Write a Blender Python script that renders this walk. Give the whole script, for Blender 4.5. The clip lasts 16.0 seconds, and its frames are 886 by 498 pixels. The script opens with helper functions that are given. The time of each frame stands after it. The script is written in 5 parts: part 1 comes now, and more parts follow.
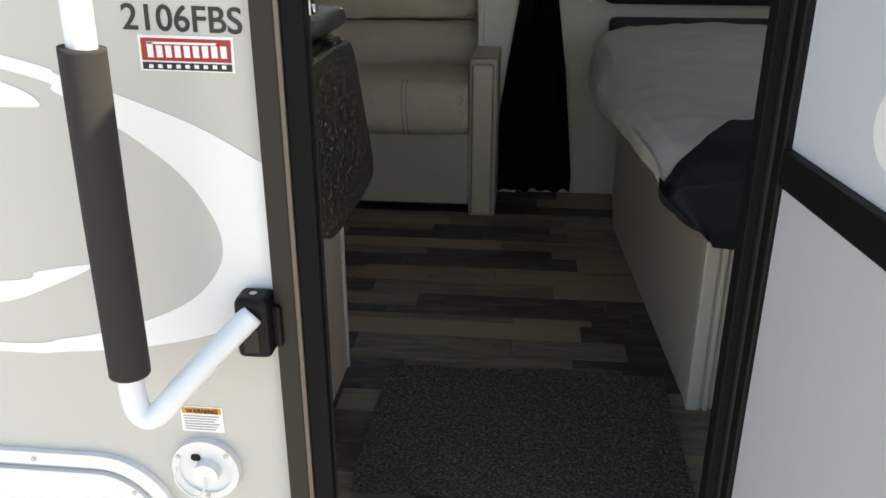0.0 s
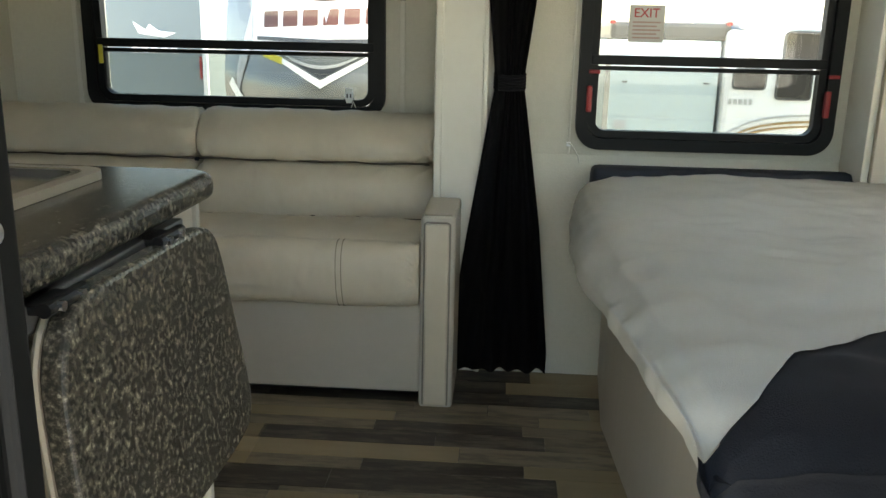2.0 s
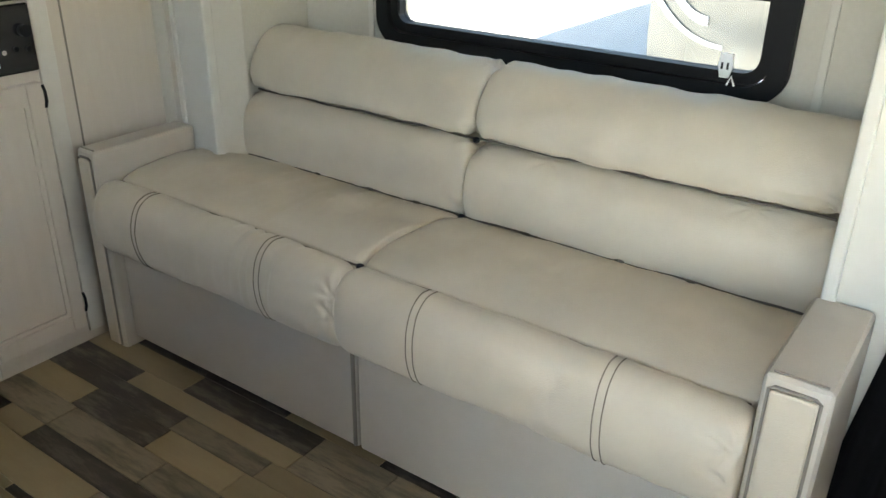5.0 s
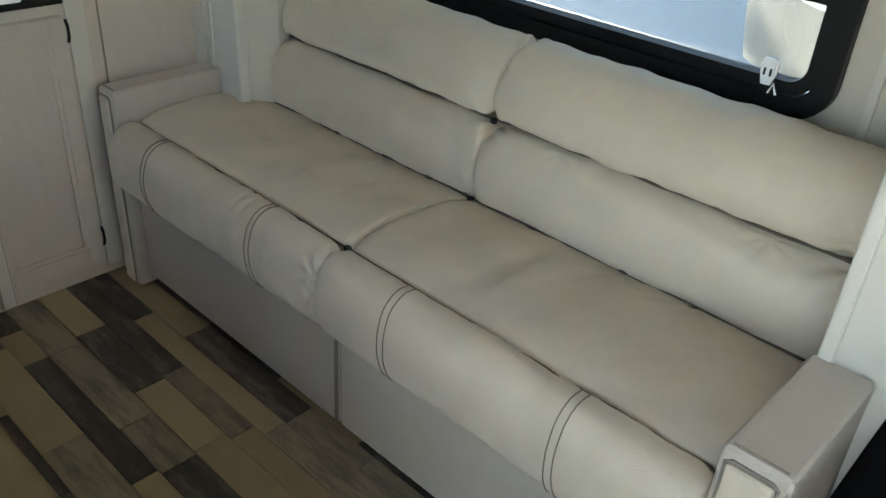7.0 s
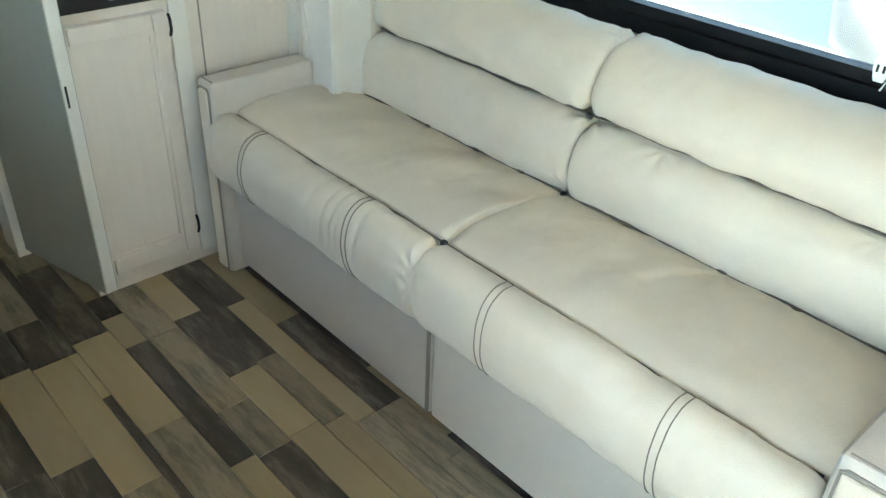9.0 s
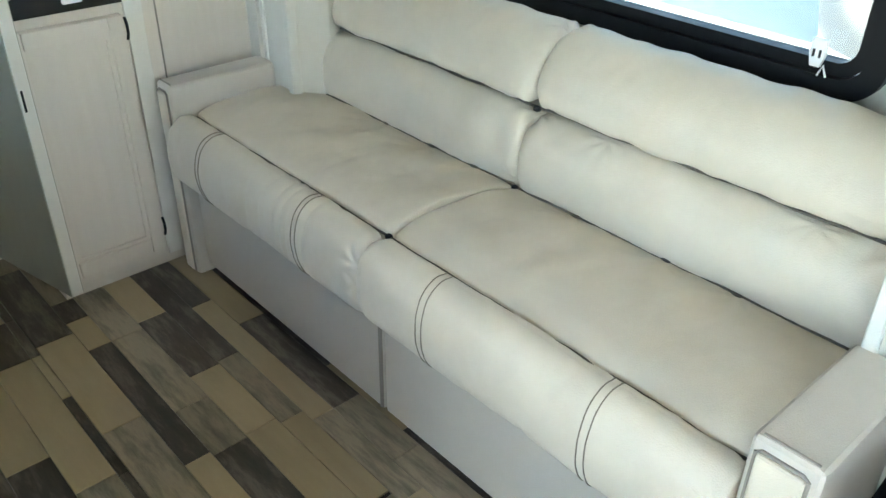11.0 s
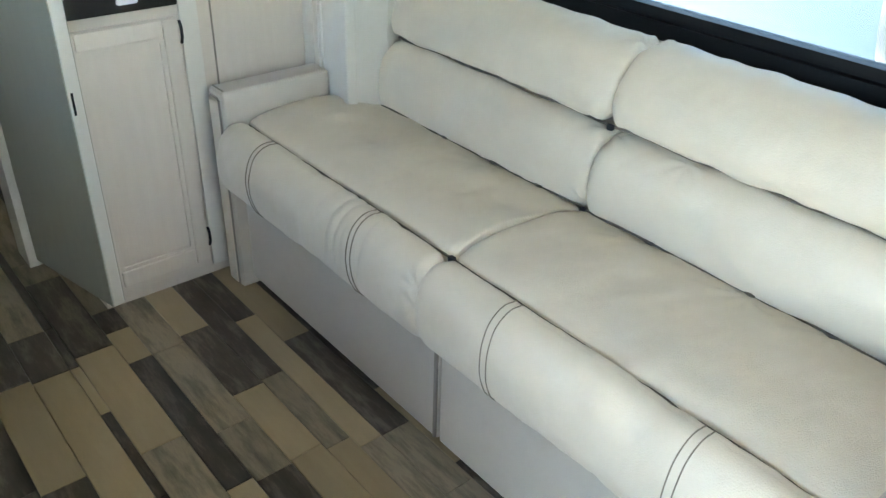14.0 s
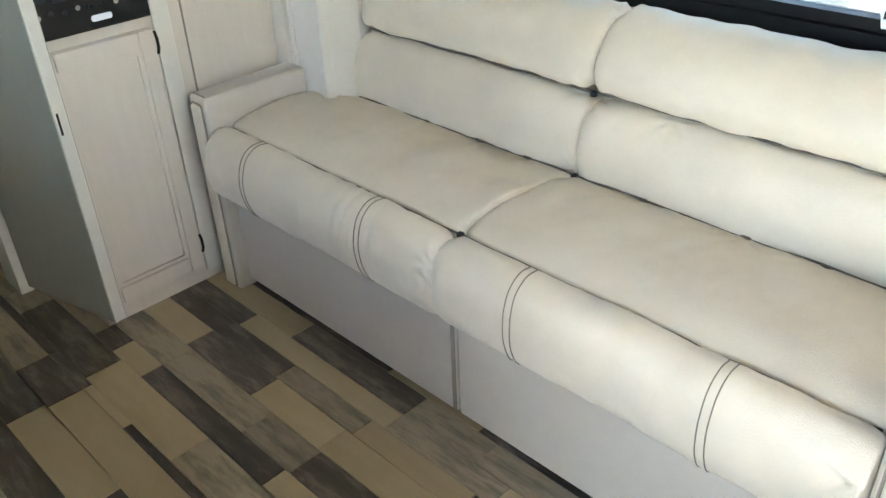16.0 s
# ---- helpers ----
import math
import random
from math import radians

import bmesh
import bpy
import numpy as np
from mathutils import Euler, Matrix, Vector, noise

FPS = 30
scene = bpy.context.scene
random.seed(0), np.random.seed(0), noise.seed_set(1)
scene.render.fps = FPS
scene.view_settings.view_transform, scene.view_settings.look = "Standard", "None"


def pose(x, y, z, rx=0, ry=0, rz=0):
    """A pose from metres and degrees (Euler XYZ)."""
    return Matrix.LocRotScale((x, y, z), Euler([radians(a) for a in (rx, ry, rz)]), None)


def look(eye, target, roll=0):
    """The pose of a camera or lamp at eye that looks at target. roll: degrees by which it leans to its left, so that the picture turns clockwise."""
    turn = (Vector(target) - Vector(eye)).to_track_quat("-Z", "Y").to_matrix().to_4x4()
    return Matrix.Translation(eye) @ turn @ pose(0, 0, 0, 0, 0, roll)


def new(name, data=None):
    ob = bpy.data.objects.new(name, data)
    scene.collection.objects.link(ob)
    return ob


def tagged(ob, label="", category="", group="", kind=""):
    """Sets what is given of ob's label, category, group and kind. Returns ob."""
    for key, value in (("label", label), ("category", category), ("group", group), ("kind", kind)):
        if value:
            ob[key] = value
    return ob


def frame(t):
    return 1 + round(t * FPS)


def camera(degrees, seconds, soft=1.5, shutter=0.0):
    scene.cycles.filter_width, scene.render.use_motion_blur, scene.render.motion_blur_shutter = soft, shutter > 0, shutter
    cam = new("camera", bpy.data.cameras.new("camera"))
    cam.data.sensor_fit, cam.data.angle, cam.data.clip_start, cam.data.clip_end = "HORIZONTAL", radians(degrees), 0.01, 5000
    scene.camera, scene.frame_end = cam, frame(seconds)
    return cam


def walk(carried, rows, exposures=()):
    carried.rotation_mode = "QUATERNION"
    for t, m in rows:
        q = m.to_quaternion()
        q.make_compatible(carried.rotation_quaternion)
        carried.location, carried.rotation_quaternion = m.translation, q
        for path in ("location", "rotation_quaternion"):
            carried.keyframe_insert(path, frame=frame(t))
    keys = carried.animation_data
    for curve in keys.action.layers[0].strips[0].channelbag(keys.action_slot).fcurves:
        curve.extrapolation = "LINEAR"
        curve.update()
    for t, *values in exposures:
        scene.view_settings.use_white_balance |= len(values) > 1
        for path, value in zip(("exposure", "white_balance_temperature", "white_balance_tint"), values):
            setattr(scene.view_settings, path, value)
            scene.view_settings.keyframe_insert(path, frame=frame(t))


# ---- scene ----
cam = camera(56.0, 16.0)
PATH = [
    (0, (0.118, -1.102, 1.094), (-0.069, 0.734, 0.323), 0.0),
    (0.5, (0.129, -1.05, 1.09), (0.008, 0.825, 0.405), 0.2),
    (1, (0.13, -0.897, 1.102), (0.048, 1.017, 0.527), 1.2),
    (1.5, (0.128, -0.677, 1.116), (0.023, 1.268, 0.662), 2.4),
    (2, (0.132, -0.448, 1.083), (0.001, 1.484, 0.582), 1.2),
    (2.5, (0.202, -0.308, 1.093), (-0.067, 1.593, 0.533), 1.7),
    (3, (0.204, 0.013, 1.134), (-0.197, 1.895, 0.588), 2.8),
    (3.5, (0.158, 0.201, 1.165), (-0.457, 2.019, 0.603), 2.8),
    (4, (0.115, 0.462, 1.252), (-0.76, 2.13, 0.579), 0.7),
    (4.5, (0.111, 0.625, 1.247), (-0.891, 2.169, 0.466), 0.1),
    (7, (0.173, 0.962, 1.351), (-0.967, 2.24, 0.317), 4.0),
    (7.5, (0.167, 0.977, 1.354), (-1.11, 2.115, 0.317), 1.9),
    (8, (0.12, 0.916, 1.379), (-1.147, 2.036, 0.312), 2.0),
    (8.5, (0.11, 0.902, 1.377), (-1.114, 2.061, 0.301), 2.8),
    (11, (0.225, 1.0, 1.353), (-1.027, 2.146, 0.295), 0.9),
    (11.5, (0.228, 0.987, 1.39), (-0.962, 2.228, 0.368), 3.3),
    (12, (0.188, 0.997, 1.377), (-1.022, 2.226, 0.364), 3.7),
    (12.5, (0.112, 0.993, 1.342), (-1.224, 2.054, 0.297), 1.0),
    (13, (0.107, 1.018, 1.337), (-1.221, 2.075, 0.279), 1.6),
    (13.5, (0.105, 1.029, 1.338), (-1.21, 2.101, 0.279), 1.8),
    (14, (0.105, 1.008, 1.319), (-1.2, 2.114, 0.283), 1.7),
    (14.5, (0.096, 0.96, 1.324), (-1.176, 2.102, 0.287), 1.1),
    (15, (0.082, 0.922, 1.328), (-1.159, 2.092, 0.284), 0.2),
    (15.5, (0.08, 0.903, 1.325), (-1.148, 2.084, 0.277), -1.2),
    (16, (0.075, 0.887, 1.327), (-1.144, 2.069, 0.27), -2.5),
]
EXPOSURES = [(0.0, 1.35, 7600, 9), (0.5, 1.53, 7500, 9), (1.0, 1.8, 7500, 9), (1.5, 2.2, 7500, 8), (2.0, 2.75, 8000, 4), (2.5, 3.2, 7800, 4), (3.0, 3.3, 7800, 2), (3.5, 3.45, 8200, 2), (4.0, 3.25, 8400, 2), (4.5, 4.1, 7600, 9), (7.0, 3.6, 7000, 7), (7.5, 3.95, 6650, -3), (8.0, 4.45, 6600, -2), (8.5, 4.8, 6600, -1), (11.0, 4.65, 6500, 2), (11.5, 4.5, 6400, 2), (12.0, 4.2, 6200, 2), (12.5, 4.3, 6150, 3), (13.0, 4.32, 6050, 4), (13.5, 4.55, 6250, 4), (14.5, 4.75, 6450, 7), (16.0, 4.85, 6850, 10)]
walk(cam, [(t, look(eye, target, roll)) for t, eye, target, roll in PATH], EXPOSURES)

# ---- light: clear sky and a high sun over the sales lot ----
world = bpy.data.worlds.new("sky")
scene.world = world
world.use_nodes = True
wn = world.node_tree.nodes
sky = wn.new("ShaderNodeTexSky")
sky.sky_type, sky.sun_disc = "NISHITA", False
sky.sun_elevation, sky.sun_rotation = radians(48.5), radians(91)
wn["Background"].inputs[1].default_value = 0.15
world.node_tree.links.new(sky.outputs[0], wn["Background"].inputs[0])
sun = new("sun", bpy.data.lights.new("sun", "SUN"))
sun.data.energy, sun.data.angle, sun.data.color = 4.5, radians(0.5), (1, 0.95, 0.88)
sun.matrix_world = look((0, 0, 10), (-0.66, 0.015, 10 - 0.75))


# ---- materials ----
def mat(name, c1, c2=None, rough=0.5, metal=0.0, scale=40.0, bump=0.0, bump_scale=None, big=1.5, stretch=(1, 1, 1), spread=0.0, spec=0.5):
    """A painted, woven or moulded surface: fine grain between two colours, slow stains, and relief."""
    c2 = c2 or tuple(v * 0.88 for v in c1)
    m = bpy.data.materials.new(name)
    m.use_nodes = True
    nt, b = m.node_tree, m.node_tree.nodes["Principled BSDF"]
    co, mp = nt.nodes.new("ShaderNodeTexCoord"), nt.nodes.new("ShaderNodeMapping")
    mp.inputs["Scale"].default_value = stretch
    nt.links.new(co.outputs["Object"], mp.inputs["Vector"])
    fine, slow = nt.nodes.new("ShaderNodeTexNoise"), nt.nodes.new("ShaderNodeTexNoise")
    fine.inputs["Scale"].default_value, fine.inputs["Detail"].default_value = scale, 4
    slow.inputs["Scale"].default_value, slow.inputs["Detail"].default_value = big, 3
    for n in (fine, slow):
        nt.links.new(mp.outputs[0], n.inputs["Vector"])
    mix = nt.nodes.new("ShaderNodeMix")
    mix.data_type = "RGBA"
    add = nt.nodes.new("ShaderNodeMath")
    add.operation = "MULTIPLY_ADD"
    add.inputs[1].default_value, add.use_clamp = 0.6, True
    nt.links.new(fine.outputs[0], add.inputs[0])
    half = nt.nodes.new("ShaderNodeMath")
    half.operation, half.inputs[1].default_value = "MULTIPLY", 0.4
    nt.links.new(slow.outputs[0], half.inputs[0])
    nt.links.new(half.outputs[0], add.inputs[2])
    nt.links.new(add.outputs[0], mix.inputs["Factor"])
    mix.inputs["A"].default_value, mix.inputs["B"].default_value = (*c1, 1), (*c2, 1)
    last = mix.outputs["Result"]
    if spread:
        info, hsv = nt.nodes.new("ShaderNodeObjectInfo"), nt.nodes.new("ShaderNodeHueSaturation")
        rng = nt.nodes.new("ShaderNodeMapRange")
        rng.inputs["To Min"].default_value, rng.inputs["To Max"].default_value = 1 - spread, 1 + spread
        nt.links.new(info.outputs["Random"], rng.inputs["Value"])
        nt.links.new(rng.outputs[0], hsv.inputs["Value"])
        nt.links.new(last, hsv.inputs["Color"])
        last = hsv.outputs[0]
    nt.links.new(last, b.inputs["Base Color"])
    rr = nt.nodes.new("ShaderNodeMapRange")
    rr.inputs["To Min"].default_value, rr.inputs["To Max"].default_value = max(0.02, rough - 0.06), min(1, rough + 0.06)
    nt.links.new(slow.outputs[0], rr.inputs["Value"])
    nt.links.new(rr.outputs[0], b.inputs["Roughness"])
    b.inputs["Metallic"].default_value, b.inputs["Specular IOR Level"].default_value = metal, spec
    if bump:
        grain, bp = nt.nodes.new("ShaderNodeTexNoise"), nt.nodes.new("ShaderNodeBump")
        grain.inputs["Scale"].default_value, grain.inputs["Detail"].default_value = bump_scale or scale * 3, 3
        nt.links.new(mp.outputs[0], grain.inputs["Vector"])
        nt.links.new(grain.outputs[0], bp.inputs["Height"])
        bp.inputs["Strength"].default_value, bp.inputs["Distance"].default_value = bump, 0.004
        nt.links.new(bp.outputs[0], b.inputs["Normal"])
    return m


def ramp_mat(name, stops, scale, rough, kind="noise", stretch=(1, 1, 1), bump=0.0, spread=0.0):
    """A speckled or streaked surface: one texture through a colour ramp."""
    m = bpy.data.materials.new(name)
    m.use_nodes = True
    nt, b = m.node_tree, m.node_tree.nodes["Principled BSDF"]
    co, mp = nt.nodes.new("ShaderNodeTexCoord"), nt.nodes.new("ShaderNodeMapping")
    mp.inputs["Scale"].default_value = stretch
    info = nt.nodes.new("ShaderNodeObjectInfo")
    nt.links.new(co.outputs["Object"], mp.inputs["Vector"])
    shift = nt.nodes.new("ShaderNodeVectorMath")
    shift.operation = "SCALE"
    shift.inputs[0].default_value = (17, 31, 5)
    nt.links.new(info.outputs["Random"], shift.inputs["Scale"])
    nt.links.new(shift.outputs[0], mp.inputs["Location"])
    tex = nt.nodes.new("ShaderNodeTexNoise" if kind == "noise" else "ShaderNodeTexVoronoi")
    tex.inputs["Scale"].default_value = scale
    if kind == "noise":
        tex.inputs["Detail"].default_value, tex.inputs["Roughness"].default_value = 8, 0.68
    nt.links.new(mp.outputs[0], tex.inputs["Vector"])
    rp = nt.nodes.new("ShaderNodeValToRGB")
    e = rp.color_ramp.elements
    while len(e) < len(stops):
        e.new(0.5)
    for el, (p, c) in zip(e, stops):
        el.position, el.color = p, (*c, 1)
    nt.links.new(tex.outputs[0], rp.inputs[0])
    hsv, rng = nt.nodes.new("ShaderNodeHueSaturation"), nt.nodes.new("ShaderNodeMapRange")
    rng.inputs["To Min"].default_value, rng.inputs["To Max"].default_value = 1 - spread, 1 + spread
    nt.links.new(info.outputs["Random"], rng.inputs["Value"])
    nt.links.new(rng.outputs[0], hsv.inputs["Value"])
    nt.links.new(rp.outputs[0], hsv.inputs["Color"])
    nt.links.new(hsv.outputs[0], b.inputs["Base Color"])
    b.inputs["Roughness"].default_value = rough
    if bump:
        bp = nt.nodes.new("ShaderNodeBump")
        nt.links.new(tex.outputs[0], bp.inputs["Height"])
        bp.inputs["Strength"].default_value, bp.inputs["Distance"].default_value = bump, 0.003
        nt.links.new(bp.outputs[0], b.inputs["Normal"])
    return m


def glass_mat(name, tint=(0.9, 0.94, 0.93)):
    m = bpy.data.materials.new(name)
    m.use_nodes = True
    nt = m.node_tree
    nt.nodes.remove(nt.nodes["Principled BSDF"])
    tr, gl, fr, mx = (nt.nodes.new("ShaderNode" + k) for k in ("BsdfTransparent", "BsdfGlossy", "Fresnel", "MixShader"))
    tr.inputs[0].default_value = (*tint, 1)
    gl.inputs["Roughness"].default_value = 0.02
    nt.links.new(fr.outputs[0], mx.inputs[0])
    nt.links.new(tr.outputs[0], mx.inputs[1])
    nt.links.new(gl.outputs[0], mx.inputs[2])
    nt.links.new(mx.outputs[0], nt.nodes["Material Output"].inputs[0])
    return m


WALLPAPER = mat("embossed_wallpaper", (0.58, 0.54, 0.45), (0.49, 0.455, 0.375), 0.7, scale=90, bump=0.25, bump_scale=160, big=2)
TRIM = mat("cream_trim", (0.62, 0.585, 0.51), (0.56, 0.525, 0.45), 0.42, scale=30, bump=0.05)
CABINET = mat("whitewashed_cabinet", (0.60, 0.53, 0.44), (0.50, 0.43, 0.345), 0.5, scale=18, bump=0.1, bump_scale=60, stretch=(3, 3, 0.4))
CEILING = mat("ceiling_vinyl", (0.78, 0.77, 0.73), (0.72, 0.71, 0.67), 0.7, scale=60, bump=0.1)
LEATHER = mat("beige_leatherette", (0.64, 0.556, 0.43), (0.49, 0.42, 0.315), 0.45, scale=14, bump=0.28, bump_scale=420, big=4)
# same leatherette, darkened for the weaker light on the upright panels
LEATHER_SHADED = mat("beige_leatherette_shaded", (0.49, 0.435, 0.36), (0.43, 0.38, 0.31), 0.55, scale=25, bump=0.22, bump_scale=380, big=3)
# grey-green that puts the shade on the open door's faces into colour
DOOR_FACE_SHADED = mat("shaded_door_face", (0.30, 0.295, 0.235), (0.255, 0.25, 0.195), 0.5, scale=14, bump=0.06, stretch=(3, 3, 0.4))
STITCH = mat("brown_stitching", (0.20, 0.165, 0.125), rough=0.8)
# dark brown for the shade deep in the cushion creases
CREASE_SHADE = mat("crease_shade_cord", (0.11, 0.09, 0.07), rough=0.9)
PIPING = mat("dark_piping", (0.22, 0.19, 0.155), rough=0.6)
# near-black for holes, gaps and deep shade between parts
DARKGAP = mat("dark_gap", (0.012, 0.012, 0.013), rough=0.95, scale=200, bump=0.3)
QUILT = mat("cream_quilt", (0.90, 0.87, 0.80), (0.86, 0.83, 0.76), 0.85, scale=60, bump=0.35, bump_scale=500, big=4)
QUILT_BLACK = mat("black_quilt", (0.018, 0.019, 0.026), (0.026, 0.028, 0.037), 0.7, scale=80, bump=0.35, bump_scale=400)
CURTAIN = mat("black_curtain", (0.005, 0.0045, 0.0055), (0.008, 0.0075, 0.0085), 0.9, scale=150, bump=0.3, spec=0.2)
VALANCE = mat("dark_brown_valance", (0.018, 0.014, 0.012), (0.028, 0.022, 0.018), 0.8, scale=150, bump=0.3)
GRANITE = ramp_mat("granite_laminate", [(0.0, (0.014, 0.013, 0.011)), (0.44, (0.028, 0.026, 0.021)), (0.52, (0.055, 0.048, 0.037)), (0.59, (0.115, 0.10, 0.075)), (0.69, (0.30, 0.265, 0.20))], 125, 0.25)
PLANK_LIGHT = ramp_mat("tan_plank", [(0.12, (0.19, 0.145, 0.085)), (0.35, (0.29, 0.225, 0.13)), (0.8, (0.35, 0.275, 0.165))], 7, 0.42, stretch=(0.5, 3, 1), bump=0.15, spread=0.16)
PLANK_MID = ramp_mat("grey_brown_plank", [(0.25, (0.06, 0.049, 0.034)), (0.42, (0.15, 0.125, 0.085)), (0.56, (0.25, 0.205, 0.14)), (0.8, (0.16, 0.13, 0.088))], 11, 0.42, stretch=(0.5, 2.6, 1), bump=0.15, spread=0.16)
PLANK_DARK = ramp_mat("dark_plank", [(0.3, (0.025, 0.020, 0.015)), (0.5, (0.055, 0.044, 0.033)), (0.62, (0.13, 0.105, 0.08)), (0.75, (0.05, 0.04, 0.03))], 11, 0.42, stretch=(0.5, 2.4, 1), bump=0.15, spread=0.2)
SUBFLOOR = mat("dark_joint", (0.035, 0.03, 0.025), rough=0.9)
CARPET = ramp_mat("grey_brown_pile", [(0.36, (0.06, 0.053, 0.04)), (0.5, (0.17, 0.152, 0.115)), (0.64, (0.40, 0.365, 0.29))], 150, 0.95, bump=0.9)
GELCOAT = mat("grey_gelcoat", (0.54, 0.53, 0.50), (0.52, 0.51, 0.48), 0.3, scale=6, big=0.8)
DECAL_WHITE = mat("white_vinyl_stripe", (0.86, 0.86, 0.85), (0.83, 0.83, 0.82), 0.3)
DECAL_BLACK = mat("black_vinyl", (0.02, 0.02, 0.02), rough=0.4)
DECAL_RED = mat("red_vinyl", (0.42, 0.03, 0.03), rough=0.4)
DECAL_PAPER = mat("sticker_paper", (0.55, 0.52, 0.48), (0.50, 0.47, 0.43), 0.5)
DECAL_PINK = mat("faded_red_print", (0.42, 0.27, 0.24), rough=0.5)
DECAL_ORANGE = mat("orange_vinyl", (0.75, 0.33, 0.06), rough=0.4)
DECAL_GREY = mat("grey_print", (0.45, 0.45, 0.45), rough=0.5)
WHITE_PLASTIC = mat("white_plastic", (0.80, 0.80, 0.79), (0.75, 0.75, 0.74), 0.35)
WHITE_TUBE = mat("white_powder_coat", (0.80, 0.82, 0.83), (0.77, 0.78, 0.79), 0.3)
FOAM = mat("dark_foam", (0.022, 0.019, 0.017), (0.032, 0.028, 0.025), 0.92, scale=200, bump=0.12, bump_scale=700)
BRONZE = mat("bronze_aluminium", (0.032, 0.027, 0.022), (0.024, 0.020, 0.017), 0.45, metal=0.15, scale=20, spec=0.3)
BRONZE_LIGHT = mat("worn_bronze_edge", (0.17, 0.145, 0.115), (0.12, 0.10, 0.08), 0.4, metal=0.4)
BLACK = mat("black_plastic", (0.0045, 0.0045, 0.005), (0.006, 0.006, 0.0065), 0.5, scale=30, bump=0.05, spec=0.2)
JAMB = mat("matt_black_jamb", (0.006, 0.006, 0.006), (0.008, 0.008, 0.008), 0.7, spec=0.12)
DARK_RAIL = mat("dark_grey_rail", (0.06, 0.058, 0.055), rough=0.4)
RUBBER = mat("black_rubber", (0.012, 0.012, 0.012), rough=0.8)
CHROME = mat("chrome", (0.75, 0.75, 0.76), rough=0.12, metal=1.0)
TAN_RIM = mat("tan_moulding", (0.33, 0.28, 0.21), rough=0.5)
STEEL = mat("stainless_steel", (0.5, 0.5, 0.5), rough=0.25, metal=1.0)
DOOR_SKIN = mat("door_skin", (0.50, 0.50, 0.52), (0.46, 0.46, 0.48), 0.45, scale=50, bump=0.05)
FROST = mat("frosted_plastic", (0.60, 0.62, 0.68), (0.56, 0.58, 0.64), 0.4)
RED_PLASTIC = mat("red_latch", (0.28, 0.012, 0.014), rough=0.45)
CLEAR = glass_mat("clear_glass", (0.96, 0.97, 0.97))
GLASS = glass_mat("smoked_glass", (0.62, 0.645, 0.635))
GROUND = mat("gravel_lot", (0.50, 0.48, 0.44), (0.36, 0.34, 0.31), 0.95, scale=14, bump=0.5, bump_scale=60, big=0.25)
# pavement grey with the far ground's shade in its tone
ASPHALT = mat("shaded_asphalt", (0.20, 0.205, 0.19), (0.14, 0.145, 0.13), 0.95, scale=10, bump=0.3, big=0.3)
SILVER = mat("silver_paint", (0.30, 0.30, 0.29), (0.22, 0.22, 0.21), 0.25, metal=0.5, scale=3, stretch=(1.6, 1, 0.5))
SLATE = mat("slate_blue_paint", (0.17, 0.21, 0.225), (0.15, 0.185, 0.20), 0.35, scale=3)
RV_WHITE = mat("white_fibreglass", (0.78, 0.79, 0.79), (0.72, 0.73, 0.73), 0.3, scale=3)
PALE_BLUE = mat("pale_aluminium_skin", (0.50, 0.58, 0.59), (0.46, 0.54, 0.55), 0.35, scale=3)
DARK_PAINT = mat("charcoal_paint", (0.05, 0.052, 0.055), rough=0.35)
MAROON = mat("maroon_vinyl", (0.10, 0.04, 0.03), rough=0.4)
TAN_STRIPE = mat("tan_stripe", (0.35, 0.22, 0.09), rough=0.35)
YELLOW = mat("yellow_vinyl", (0.60, 0.52, 0.05), rough=0.4)
SCREEN = mat("dark_screen", (0.008, 0.008, 0.009), rough=0.12)


# ---- builders ----
def thing(name, at, label, category, group="", kind=""):
    ob = new(name)
    ob.location = at
    return tagged(ob, label, category, group, kind)


def finish(name, bm, material, smooth=False):
    bmesh.ops.recalc_face_normals(bm, faces=bm.faces)
    me = bpy.data.meshes.new(name)
    bm.to_mesh(me)
    bm.free()
    for m in material if isinstance(material, (list, tuple)) else [material]:
        me.materials.append(m)
    if smooth:
        for p in me.polygons:
            p.use_smooth = True
    return me


def part(name, bm, material, parent, label="", smooth=False):
    """One mesh, given in world places, under a thing or a part."""
    ob = new(name, finish(name, bm, material, smooth))
    if parent is not None:
        ob.parent = parent
        off, up = Vector(), parent
        while up is not None:
            off += up.location
            up = up.parent
        ob.data.transform(Matrix.Translation(-off))
    return tagged(ob, label)


def solo(name, bm, material, label, category="", group="", kind="", smooth=False):
    """A top-level thing of one mesh."""
    return tagged(new(name, finish(name, bm, material, smooth)), label, category, group, kind)


def box(x0, x1, y0, y1, z0, z1, bevel=0.0, seg=2, bm=None):
    bm = bm or bmesh.new()
    vs = bmesh.ops.create_cube(bm, size=1)["verts"]
    for v in vs:
        v.co = Vector(((x0 + x1) / 2 + v.co.x * (x1 - x0), (y0 + y1) / 2 + v.co.y * (y1 - y0), (z0 + z1) / 2 + v.co.z * (z1 - z0)))
    if bevel:
        es = list({e for v in vs for e in v.link_edges})
        bmesh.ops.bevel(bm, geom=es, offset=bevel, segments=seg, profile=0.6, affect="EDGES")
    return bm


